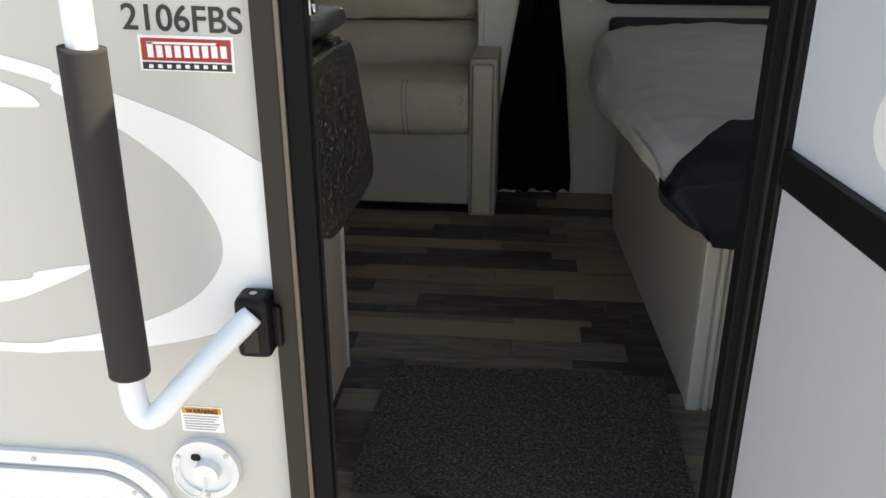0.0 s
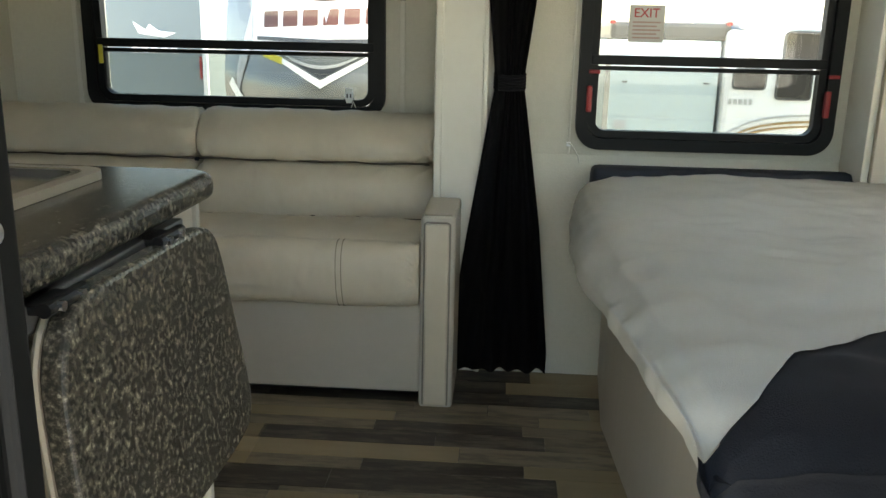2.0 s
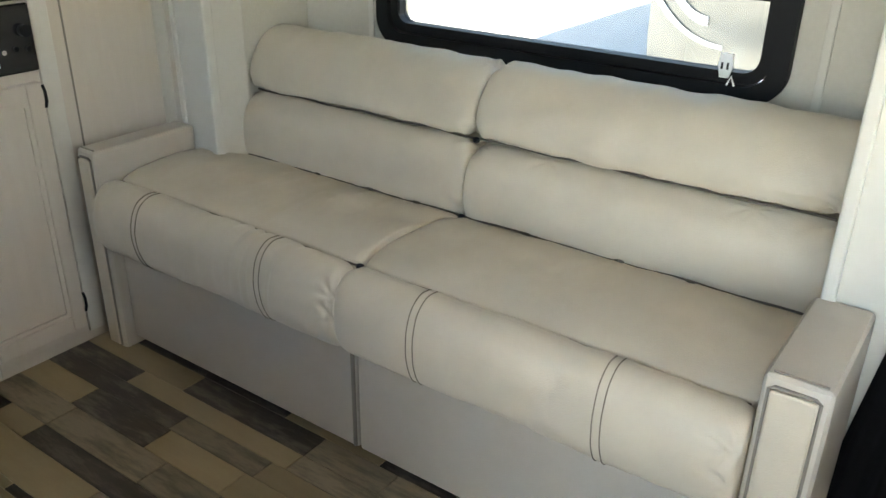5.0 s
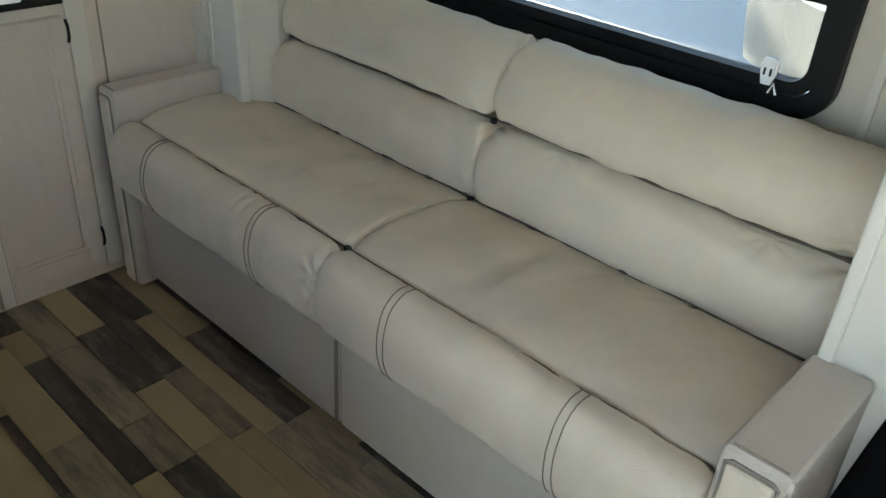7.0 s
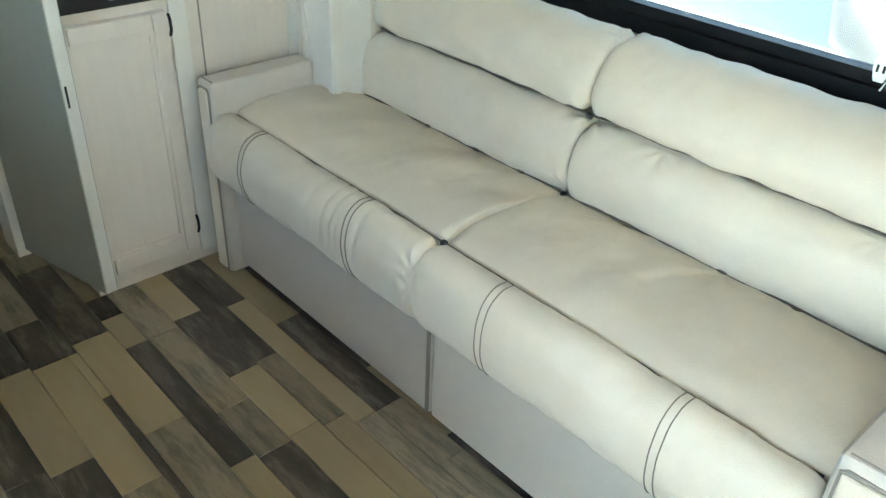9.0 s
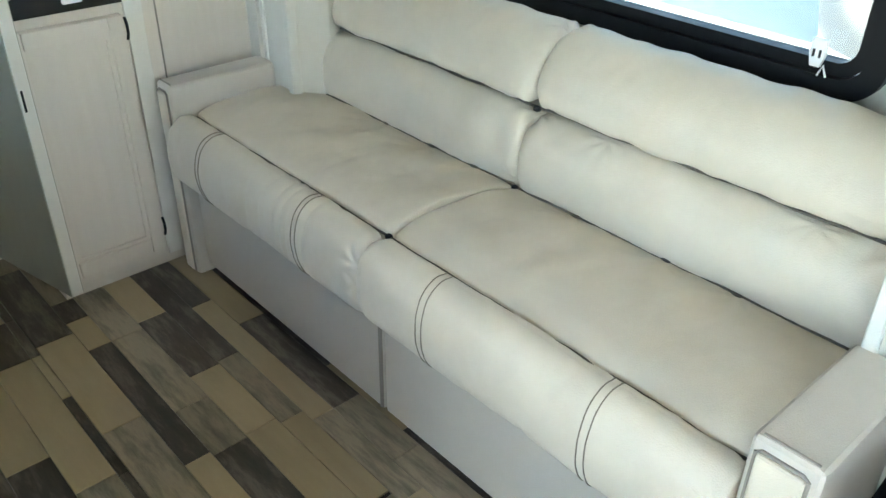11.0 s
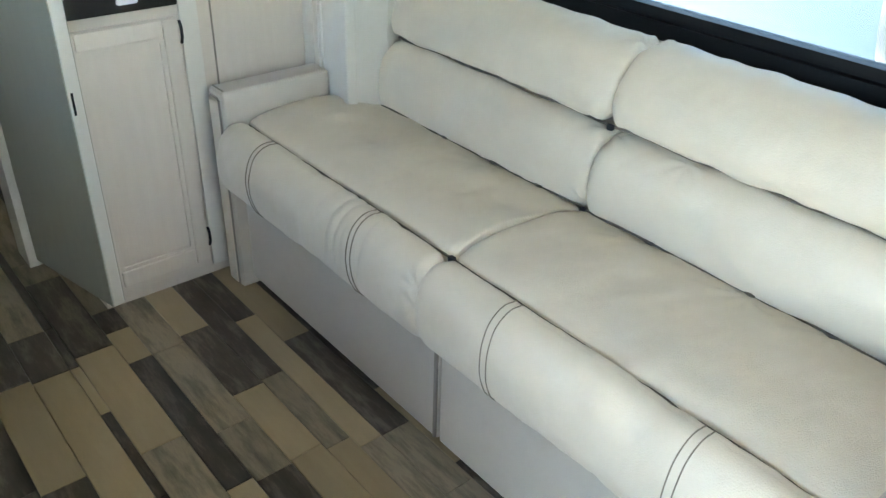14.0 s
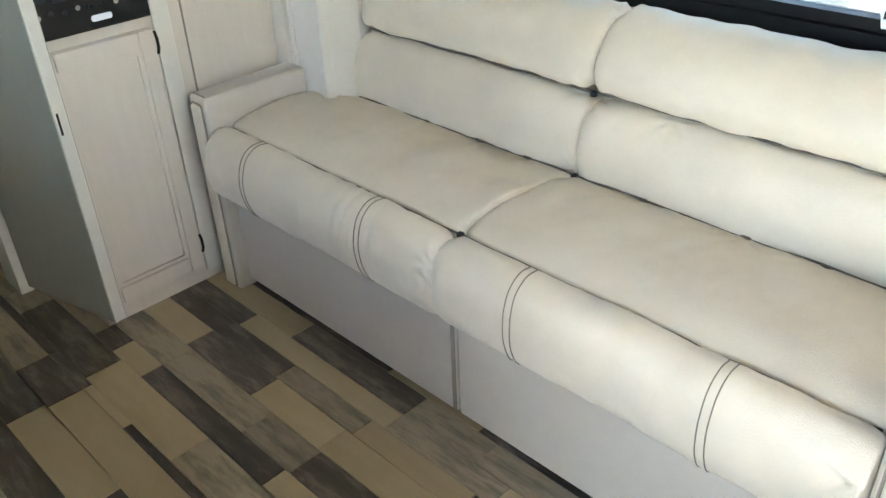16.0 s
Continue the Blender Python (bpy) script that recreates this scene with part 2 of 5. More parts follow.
def rounded(w, h, r, n=6):
    """The outline of a rounded rectangle about 0, 0."""
    pts = []
    for cx, cy, a0 in ((w / 2 - r, h / 2 - r, 0), (-w / 2 + r, h / 2 - r, 90), (-w / 2 + r, -h / 2 + r, 180), (w / 2 - r, -h / 2 + r, 270)):
        for k in range(n + 1):
            a = radians(a0 + 90 * k / n)
            pts.append((cx + r * math.cos(a), cy + r * math.sin(a)))
    return pts


def plate(pts, axis, d0, d1, bm=None):
    """A flat outline given thickness along an axis: 'x' takes (y, z), 'y' takes (x, z), 'z' takes (x, y)."""
    bm = bm or bmesh.new()
    def at(p, d):
        return {"x": (d, p[0], p[1]), "y": (p[0], d, p[1]), "z": (p[0], p[1], d)}[axis]
    a, b = [bm.verts.new(at(p, d0)) for p in pts], [bm.verts.new(at(p, d1)) for p in pts]
    bm.faces.new(a)
    bm.faces.new(b[::-1])
    for i in range(len(pts)):
        j = (i + 1) % len(pts)
        bm.faces.new((a[i], a[j], b[j], b[i]))
    return bm


def ring(outer, inner, axis, d0, d1, bm=None):
    """A frame between two outlines of equal count, given thickness along an axis."""
    bm = bm or bmesh.new()
    def at(p, d):
        return {"x": (d, p[0], p[1]), "y": (p[0], d, p[1]), "z": (p[0], p[1], d)}[axis]
    rows = [[bm.verts.new(at(p, d)) for p in o] for o, d in ((outer, d0), (inner, d0), (inner, d1), (outer, d1))]
    n = len(outer)
    for k in range(4):
        a, b = rows[k], rows[(k + 1) % 4]
        for i in range(n):
            j = (i + 1) % n
            bm.faces.new((a[i], a[j], b[j], b[i]))
    return bm


def moved(pts, dx, dy):
    return [(x + dx, y + dy) for x, y in pts]


def curve(pts, n=8, closed=False):
    """A smooth line through points (Catmull-Rom)."""
    out, m = [], len(pts)
    for i in range(m if closed else m - 1):
        p = [Vector(pts[(i + k) % m] if closed else pts[min(max(i + k, 0), m - 1)]) for k in (-1, 0, 1, 2)]
        for s in range(n):
            t = s / n
            out.append(0.5 * ((2 * p[1]) + (p[2] - p[0]) * t + (2 * p[0] - 5 * p[1] + 4 * p[2] - p[3]) * t * t + (3 * p[1] - p[0] - 3 * p[2] + p[3]) * t ** 3))
    if not closed:
        out.append(Vector(pts[-1]))
    return out


def tube(pts, r, sides=10, bm=None):
    """A round bar along a line of points."""
    bm = bm or bmesh.new()
    rows = []
    pts = [Vector(p) for p in pts]
    up = None
    for i, p in enumerate(pts):
        d = (pts[min(i + 1, len(pts) - 1)] - pts[max(i - 1, 0)]).normalized()
        if up is None:
            up = d.orthogonal().normalized()
        up = (up - d * up.dot(d)).normalized()
        side = d.cross(up)
        rows.append([bm.verts.new(p + r * (math.cos(a) * up + math.sin(a) * side)) for a in (2 * math.pi * k / sides for k in range(sides))])
    for a, b in zip(rows, rows[1:]):
        for i in range(sides):
            j = (i + 1) % sides
            bm.faces.new((a[i], a[j], b[j], b[i]))
    bm.faces.new(rows[0][::-1])
    bm.faces.new(rows[-1])
    return bm


def disc(c, r, axis, d0, d1, n=28, bm=None):
    i = {"x": (1, 2), "y": (0, 2), "z": (0, 1)}[axis]
    return plate([(c[i[0]] + r * math.cos(2 * math.pi * k / n), c[i[1]] + r * math.sin(2 * math.pi * k / n)) for k in range(n)], axis, d0, d1, bm)


def letters(text, size, m, material, parent, name="lettering"):
    """Built-in letters as a thin mesh, lying in the pose m."""
    cu = bpy.data.curves.new("text", "FONT")
    cu.body, cu.size, cu.extrude, cu.offset, cu.align_x = text, size, 0.0006, size * 0.010, "LEFT"
    tmp = bpy.data.objects.new("text", cu)
    scene.collection.objects.link(tmp)
    bpy.context.view_layer.update()
    me = bpy.data.meshes.new_from_object(tmp.evaluated_get(bpy.context.evaluated_depsgraph_get()))
    bpy.data.objects.remove(tmp)
    me.transform(m)
    me.materials.clear()
    me.materials.append(material)
    ob = new(name, me)
    if parent is not None:
        ob.parent = parent
        me.transform(Matrix.Translation(-parent.location))
    return ob


def cushion(x0, x1, profile, round_end=0.05, pinch=0.35, n=40, wrinkle=0.006, seed=0, creases=(), gathers=()):
    """A stuffed cushion: a closed outline in (y, z) drawn along x, rounded at both ends, with soft folds.
    creases: (x, depth, width) of folds across it; gathers: (x, y, z, reach, depth, folds) of points drawn in, with folds fanning out."""
    base = curve([(y, z, 0) for y, z in profile], 9, True)
    c = sum(base, Vector()) / len(base)

    def skin(x, p, lift=0.0):
        e = min(x - x0, x1 - x) / round_end
        s = 1 - pinch * (1 - math.sqrt(max(0.0, 1 - (1 - min(1, e)) ** 2)))
        w = wrinkle * noise.noise(Vector((x * 5 + seed * 7, p.x * 6, p.y * 6))) + 0.5 * wrinkle * noise.noise(Vector((x * 17 + seed * 3, p.x * 8, p.y * 5)))
        w += 0.0012 * noise.noise(Vector((x * 45 + seed, p.x * 30, p.y * 30))) + lift
        for cx, depth, width in creases:
            fade = min(1.0, max(0.0, 0.6 + 1.5 * noise.noise(Vector((cx * 37, p.x * 7, p.y * 7)))))
            bend = 0.12 * (p.y - c.y) + 0.02 * noise.noise(Vector((cx * 11, p.x * 9, p.y * 9)))
            w -= 0.95 * fade * depth * math.exp(-(((x - cx - bend) / width) ** 2))
        for gx, gy, gz, reach, depth, folds in gathers:
            du, dy, dz = x - gx, p.x - gy, p.y - gz
            d = math.sqrt(du * du + dy * dy + dz * dz)
            if d < 2.5 * reach:
                turn = math.atan2(du, math.copysign(math.hypot(dy, dz), dz if abs(dz) > abs(dy) else dy))
                near = math.exp(-((d / reach) ** 2))
                w -= depth * (near * near + 0.55 * near * min(1.0, d / 0.02) * math.cos(folds * turn + 2 * noise.noise(Vector((gx * 9, du * 20, dz * 20)))))
        q = c + (p - c) * s + (p - c).normalized() * w
        return x, q.x, q.y

    bm = bmesh.new()
    xs = [x0 + (x1 - x0) * k / n for k in range(n + 1)]
    xs = [x0, x0 + 0.002, x0 + 0.005, x0 + 0.010] + [x for x in xs if x0 + 0.014 < x < x1 - 0.014] + [x1 - 0.010, x1 - 0.005, x1 - 0.002, x1]
    rows = [[bm.verts.new(skin(x, p)) for p in base] for x in xs]
    k = len(base)
    for a, b in zip(rows, rows[1:]):
        for i in range(k):
            j = (i + 1) % k
            bm.faces.new((a[i], a[j], b[j], b[i]))
    for row in (rows[0], rows[-1]):
        bm.faces.new(row)
    return bm, skin, base


def wall_y(name, x0, x1, z0, z1, y0, y1, holes, material):
    """A wall along x with oblong holes (x0, x1, z0, z1) through it."""
    bm = bmesh.new()
    xs = sorted({x0, x1, *(h[0] for h in holes), *(h[1] for h in holes)})
    zs = sorted({z0, z1, *(h[2] for h in holes), *(h[3] for h in holes)})
    for a, b in zip(xs, xs[1:]):
        for c, d in zip(zs, zs[1:]):
            mx, mz = (a + b) / 2, (c + d) / 2
            if not any(h[0] < mx < h[1] and h[2] < mz < h[3] for h in holes):
                box(a, b, y0, y1, c, d, bm=bm)
    bmesh.ops.remove_doubles(bm, verts=bm.verts, dist=1e-5)
    seen = {}
    for f in bm.faces:
        seen.setdefault(tuple(sorted(tuple(round(w, 4) for w in v.co) for v in f.verts)), []).append(f)
    bmesh.ops.delete(bm, geom=[f for some in seen.values() if len(some) > 1 for f in some], context="FACES_ONLY")
    return solo(name, bm, material, "", kind="structure")


# ---- the trailer's shell ----
FAR, SLIDE = 2.35, 2.53
tagged(solo("ground", plate([(-300, -300), (300, -300), (300, 300), (-300, 300)], "z", -0.95, -0.75), GROUND, "", kind="structure"), "pale gravel sales lot in bright sun", "ground")
# darker lane stands in for the shaded ground beyond the sunny gravel
solo("road", plate([(-80, 16), (60, 15), (60, 34), (-80, 34)], "z", -0.8, -0.735), ASPHALT, "worn grey asphalt lane across the lot, darker for the shade on it", "road", kind="structure")
floor = solo("floor", box(-3.2, 2.2, 0.0, 2.40, -0.09, -0.006), SUBFLOOR, "wood-look vinyl plank floor in tan and brown", "floor", kind="structure")
# besides the doorway, two unseen openings are added for daylight
tagged(wall_y("wall_south", -3.3, 2.3, -0.42, 2.2, 0.0, 0.05, [(-1.55, -0.65, 1.16, 1.62), (-0.205, 0.445, 0.0, 1.83), (0.66, 1.85, 0.80, 1.66)], GELCOAT), "grey gelcoat outer wall with white swooshes", "wall")
tagged(wall_y("wall_lining", 0.445, 2.15, 0, 1.98, 0.052, 0.06, [(0.66, 1.85, 0.80, 1.66)], WALLPAPER), "beige embossed wallpaper beside the entry", "wall")
tagged(wall_y("wall_lining_west", -3.15, -0.205, 0, 1.98, 0.052, 0.06, [(-1.55, -0.65, 1.16, 1.62)], WALLPAPER), "beige embossed wallpaper behind the kitchen", "wall")
solo("ceiling", box(-3.3, 2.3, 0.0, 2.6, 1.98, 2.06), CEILING, "white vinyl ceiling", "ceiling", kind="structure")
# end wall out of view, opened over the bed head for extra daylight
bm = bmesh.new()
for y0, y1, z0, z1 in ((0.061, FAR, -0.42, 1.0), (0.061, FAR, 1.50, 1.98), (0.061, 0.70, 1.0, 1.50), (1.80, FAR, 1.0, 1.50)):
    box(2.15, 2.2, y0, y1, z0, z1, bm=bm)
solo("wall_east", bm, WALLPAPER, "beige wallpapered end wall with an opening added for daylight", "wall", kind="structure")
# invented window that brightens the bed, never in view
t = thing("added_window_5", (2.15, 1.26, 0.80), "unseen window over the bed head, added to let in daylight", "window", kind="structure")
part("window_frame", ring(moved(rounded(1.18, 0.58, 0.07), 1.25, 1.25), moved(rounded(1.06, 0.46, 0.05), 1.25, 1.25), "x", 2.13, 2.1495), BLACK, t)
part("pane", box(2.17, 2.174, 0.701, 1.799, 1.001, 1.499), CLEAR, t).visible_shadow = False
solo("wall_west", box(-3.2, -3.15, 0.061, FAR, -0.42, 1.98), WALLPAPER, "beige wallpapered end wall of the rear room", "wall", kind="structure")
tagged(wall_y("wall_north", 0.08, 2.2, -0.42, 1.98, FAR, FAR + 0.05, [(0.43, 1.15, 0.78, 1.47)], WALLPAPER), "beige embossed wallpaper around the bed window", "wall")
solo("wall_north_foot", plate([(2.145, 0.0), (FAR - 0.001, 0.70), (FAR - 0.001, 0.0)], "x", 0.102, 2.148), WALLPAPER, "beige wallpapered foot of the wall beneath the bed window", "wall", kind="structure")
solo("wall_north_west", box(-3.2, -1.78, FAR, FAR + 0.05, -0.42, 1.98), WALLPAPER, "beige wallpapered wall beyond the slide-out", "wall", kind="structure")
tagged(wall_y("wall_slide", -1.66, -0.02, 0, 1.98, SLIDE, SLIDE + 0.05, [(-1.31, -0.33, 0.825, 1.47)], WALLPAPER), "beige wallpaper behind the sofa", "wall")
solo("wall_slide_east", box(-0.062, -0.02, 2.26, SLIDE - 0.001, 0, 1.98), WALLPAPER, "beige wallpapered end of the slide-out", "wall", kind="structure")
solo("wall_slide_west", box(-1.69, -1.645, 2.28, SLIDE - 0.001, 0, 1.98), WALLPAPER, "beige wallpapered end of the slide-out", "wall", kind="structure")
solo("floor_slide", box(-1.69, -0.02, 2.40, SLIDE + 0.05, -0.09, -0.006), SUBFLOOR, "dark floor under the slide-out sofa", "floor", kind="structure")

# cream casings of the slide-out opening
for x0, x1, y0, inner in ((-0.066, 0.076, 2.13, -0.066), (-1.765, -1.64, 2.15, -1.64)):
    t = thing("slide_casing", (x0, y0, 0), "cream moulded casing beside the slide-out sofa", "casing", "slide-out casings")
    part("board", box(x0, x1, y0, 2.26 if x0 > -1 else 2.28, 0, 1.98, 0.006), TRIM, t)
    edge = x0 if x0 > -1 else x1
    part("bead", box(edge - 0.012, edge + 0.012, y0 - 0.012, y0 + 0.02, 0.0, 1.98, 0.007, 3), TRIM, t)
    edge = x1 if x0 > -1 else x0
    part("bead", box(edge - 0.008, edge + 0.008, y0 - 0.006, y0 + 0.02, 0.0, 1.98, 0.004), TRIM, t)
solo("casing_filler", box(0.076, 0.10, 2.2, FAR + 0.03, 0, 1.98), TRIM, "cream filler between casing and window wall", "trim", kind="structure")
solo("trim_seam", box(0.352, 0.358, FAR - 0.008, FAR, 0.70, 1.98, 0.002), TRIM, "cream wall seam cover beside the bed window", "trim", kind="structure")
for k, x in enumerate((-1.40, -0.225)):
    solo("trim_seam", box(x - 0.009, x + 0.009, SLIDE - 0.007, SLIDE, 0.4, 1.98, 0.003), TRIM, "cream wall seam cover beside the sofa window", "trim", kind="structure")


# ---- windows ----
def window(name, x0, x1, z0, z1, y, bar, depth, label):
    """A black framed slider: upper fixed pane, lower vent pane."""
    t = thing(name, ((x0 + x1) / 2, y, z0), label, "window", kind="structure")
    cx, cz, w, h = (x0 + x1) / 2, (z0 + z1) / 2, x1 - x0, z1 - z0
    out, inn = moved(rounded(w, h, 0.075, 8), cx, cz), moved(rounded(w - 0.075, h - 0.075, 0.05, 8), cx, cz)
    part("window_frame", ring(out, inn, "y", y - 0.022, y + 0.012), BLACK, t, smooth=False)
    inn2 = moved(rounded(w - 0.125, h - 0.125, 0.035, 8), cx, cz)
    part("inner_frame", ring(moved(rounded(w - 0.078, h - 0.078, 0.05, 8), cx, cz), inn2, "y", y - 0.008, y + depth), BLACK, t)
    part("meeting_rail", box(x0 + 0.04, x1 - 0.04, y - 0.012, y + 0.03, bar - 0.006, bar + 0.024, 0.004), BLACK, t)
    part("vent_rail", box(x0 + 0.05, x1 - 0.05, y - 0.004, y + 0.02, bar - 0.024, bar - 0.010, 0.003), BLACK, t)
    for a, b in ((z0 + 0.06, bar - 0.02), (bar + 0.02, z1 - 0.06)):
        p = part("pane", box(x0 + 0.058, x1 - 0.058, y + 0.014, y + 0.018, a, b), GLASS if a < bar - 0.1 else CLEAR, t, "screened vent pane" if a < bar - 0.1 else "")
        p.visible_shadow = False
    part("slider_stile", box(x0 + 0.058, x0 + 0.066, y - 0.004, y + 0.02, z0 + 0.055, bar - 0.012, 0.002), BLACK, t)
    return t


w1 = window("window_1", -1.365, -0.285, 0.785, 1.52, SLIDE - 0.004, 1.020, 0.03, "black-framed slider window above the sofa")
w2 = window("window_2", 0.372, 1.195, 0.722, 1.52, FAR - 0.004, 1.002, 0.03, "black-framed escape window with red latches beside the bed")
# two assumed windows out of view, there to bring in more skylight
for name, x0, x1, z0, z1, label in (("added_window_3", 0.62, 1.89, 0.76, 1.70, "unseen window on the entry side, added to light the bed"), ("added_window_4", -1.59, -0.61, 1.12, 1.66, "unseen window over the kitchen counter, added to light the room")):
    t = thing(name, ((x0 + x1) / 2, 0.06, z0), label, "window", kind="structure")
    cx, cz, w, h = (x0 + x1) / 2, (z0 + z1) / 2, x1 - x0, z1 - z0
    part("window_frame", ring(moved(rounded(w, h, 0.07), cx, cz), moved(rounded(w - 0.10, h - 0.10, 0.05), cx, cz), "y", 0.0605, 0.08), BLACK, t)
    part("outer_frame", ring(moved(rounded(w, h, 0.07), cx, cz), moved(rounded(w - 0.10, h - 0.10, 0.05), cx, cz), "y", -0.02, -0.0005), BLACK, t)
    part("pane", box(x0 + 0.042, x1 - 0.042, 0.024, 0.028, z0 + 0.042, z1 - 0.042), CLEAR, t).visible_shadow = False
for x in (0.409, 1.158):
    part("latch", box(x - 0.009, x + 0.009, FAR - 0.045, FAR - 0.026, 0.845, 0.93, 0.006), RED_PLASTIC, w2, "red plastic escape latch")
    part("latch_pivot", box(x - 0.006, x + 0.03, FAR - 0.04, FAR - 0.026, 0.968, 0.980, 0.003), RED_PLASTIC, w2, "red plastic pull tab")
part("latch_clip", plate([(-0.424, 0.888), (-0.398, 0.888), (-0.396, 0.862), (-0.402, 0.838), (-0.420, 0.838), (-0.426, 0.862)], "y", SLIDE - 0.034, SLIDE - 0.024), WHITE_PLASTIC, w1, "white plastic latch clip")
for dx in (-0.006, 0.006):
    part("slot", box(-0.411 + dx - 0.002, -0.411 + dx + 0.002, SLIDE - 0.0365, SLIDE - 0.0342, 0.856, 0.870), DARKGAP, w1)
part("latch_prong", tube([(-0.404, SLIDE - 0.028, 0.822), (-0.396, SLIDE - 0.030, 0.842), (-0.388, SLIDE - 0.028, 0.822)], 0.0025, 6), WHITE_PLASTIC, w1, "white plastic prong")
part("tab", box(-1.312, -1.298, SLIDE - 0.03, SLIDE - 0.02, 0.955, 1.02, 0.004), YELLOW, w1, "yellow plastic pull tab")
t = thing("exit_sticker", (0.58, FAR, 1.12), "white exit sticker with red letters on the window", "sign")
part("paper", box(0.524, 0.636, FAR + 0.004, FAR + 0.006, 1.068, 1.184), DECAL_PAPER, t)
letters("EXIT", 0.040, pose(0.537, FAR + 0.0025, 1.146, 90), DECAL_RED, t)
for k in range(5):
    part("print_bar", box(0.536, 0.624 - 0.012 * (k % 2), FAR + 0.002, FAR + 0.0035, 1.128 - k * 0.012, 1.133 - k * 0.012), DECAL_PINK, t)

# pleated shade and scalloped valance over the sofa window
t = thing("window_shade", (-0.83, SLIDE - 0.03, 1.21), "beige pleated shade drawn to the window top", "shade")
for k in range(8):
    part("pleat", box(-1.30, -0.33, SLIDE - 0.05 + 0.004 * (k % 2), SLIDE - 0.028, 1.215 + k * 0.033, 1.215 + (k + 1) * 0.033, 0.006), WALLPAPER, t)
part("bottom_rail", box(-1.305, -0.325, SLIDE - 0.053, SLIDE - 0.028, 1.195, 1.215, 0.004), TRIM, t)
t = thing("valance", (-0.82, 2.42, 1.55), "dark brown padded valance with a curved hem", "valance")
hem = curve([(-0.222, 1.215, 0), (-0.33, 1.195, 0), (-0.47, 1.18, 0), (-0.60, 1.188, 0), (-0.75, 1.215, 0), (-0.90, 1.25, 0), (-1.05, 1.275, 0), (-1.2, 1.27, 0), (-1.42, 1.245, 0)], 6)
part("face", plate([(-0.222, 1.58), *((p.x, p.y) for p in hem), (-1.42, 1.58)], "y", 2.415, 2.435), VALANCE, t)
part("return", box(-0.236, -0.216, 2.436, SLIDE - 0.002, 1.19, 1.58, 0.004), VALANCE, t)
part("return", box(-1.426, -1.406, 2.436, SLIDE - 0.002, 1.235, 1.58, 0.004), VALANCE, t)

# curtain, gathered by a tie
t = thing("curtain", (0.16, 2.2, 0), "black floor-length curtain gathered by a tie", "curtain")
bm = bmesh.new()
rows = []
for k in range(61):
    z = 0.02 + 1.88 * k / 60
    w = 0.161 if z < 0.1 else np.interp(z, [0.1, 0.5, 0.88, 0.94, 1.0, 1.25, 1.9], [0.160, 0.112, 0.054, 0.043, 0.05, 0.078, 0.1])
    cx = np.interp(z, [0, 0.5, 0.94, 1.3, 1.9], [0.138, 0.148, 0.150, 0.152, 0.16])
    amp = np.interp(z, [0, 0.94, 1.9], [0.019, 0.008, 0.016])
    row = []
    for i in range(97):
        u = -1 + 2 * i / 96
        fold = amp * math.sin(u * 17 + 1.2 * noise.noise(Vector((u * 2, z * 1.2, 3)))) + 0.006 * noise.noise(Vector((u * 5, z * 4, 1)))
        hemz = z + (0.004 * math.sin(u * 9) if k == 0 else 0)
        px = cx + w * u
        ahead = min(1.0, max(0.0, (0.135 - px) / 0.05))
        row.append(bm.verts.new((px, 2.20 + fold * (1 - 0.5 * ahead) - max(0.105 * ahead * ahead * (3 - 2 * ahead), 0.10 * (1 - z / 0.9)), hemz)))
    rows.append(row)
for a, b in zip(rows, rows[1:]):
    for i in range(96):
        bm.faces.new((a[i], a[i + 1], b[i + 1], b[i]))
bmesh.ops.solidify(bm, geom=list(bm.faces), thickness=0.003)
part("drape", bm, CURTAIN, t, smooth=True)
bm = bmesh.new()
tie = [(0.150 + 0.046 * math.cos(a), 2.185 + 0.030 * math.sin(a), 0.945 + 0.006 * math.sin(a)) for a in (2 * math.pi * k / 20 for k in range(21))]
for dz in (-0.02, -0.01, 0, 0.01, 0.02):
    tube([(x, y, z + dz) for x, y, z in tie], 0.0055, 6, bm)
part("tie", bm, CURTAIN, t, "black tie band", smooth=True)


t = thing("wall_cord", (0.35, FAR, 0.73), "thin cream cord coming out of the wall seam", "cord")
part("cord", tube(curve([(0.353, FAR - 0.009, 0.735), (0.357, FAR - 0.018, 0.738), (0.372, FAR - 0.022, 0.722), (0.388, FAR - 0.014, 0.690), (0.392, FAR - 0.006, 0.672)], 6), 0.0024, 6), TRIM, t, smooth=True)
part("clip", box(0.346, 0.360, FAR - 0.014, FAR - 0.0005, 0.728, 0.742, 0.003), WHITE_PLASTIC, t)

# ---- sofa ----
sofa = thing("sofa", (-0.9, 1.84, 0), "beige leatherette two-seat jackknife sofa in the slide-out", "sofa")
MID = -0.905
ROLL = [(1.882, 0.486), (1.862, 0.501), (1.835, 0.497), (1.808, 0.472), (1.794, 0.425), (1.796, 0.37), (1.814, 0.327), (1.85, 0.309), (1.88, 0.315), (1.892, 0.39)]
SEAT = [(1.889, 0.478), (1.904, 0.497), (1.96, 0.510), (2.05, 0.514), (2.15, 0.504), (2.225, 0.486), (2.30, 0.455), (2.33, 0.36), (2.1, 0.33), (1.91, 0.34), (1.890, 0.40)]
LOWER = [(2.266, 0.466), (2.246, 0.486), (2.239, 0.54), (2.252, 0.60), (2.286, 0.641), (2.324, 0.654), (2.40, 0.650), (2.42, 0.58), (2.40, 0.48), (2.32, 0.455)]
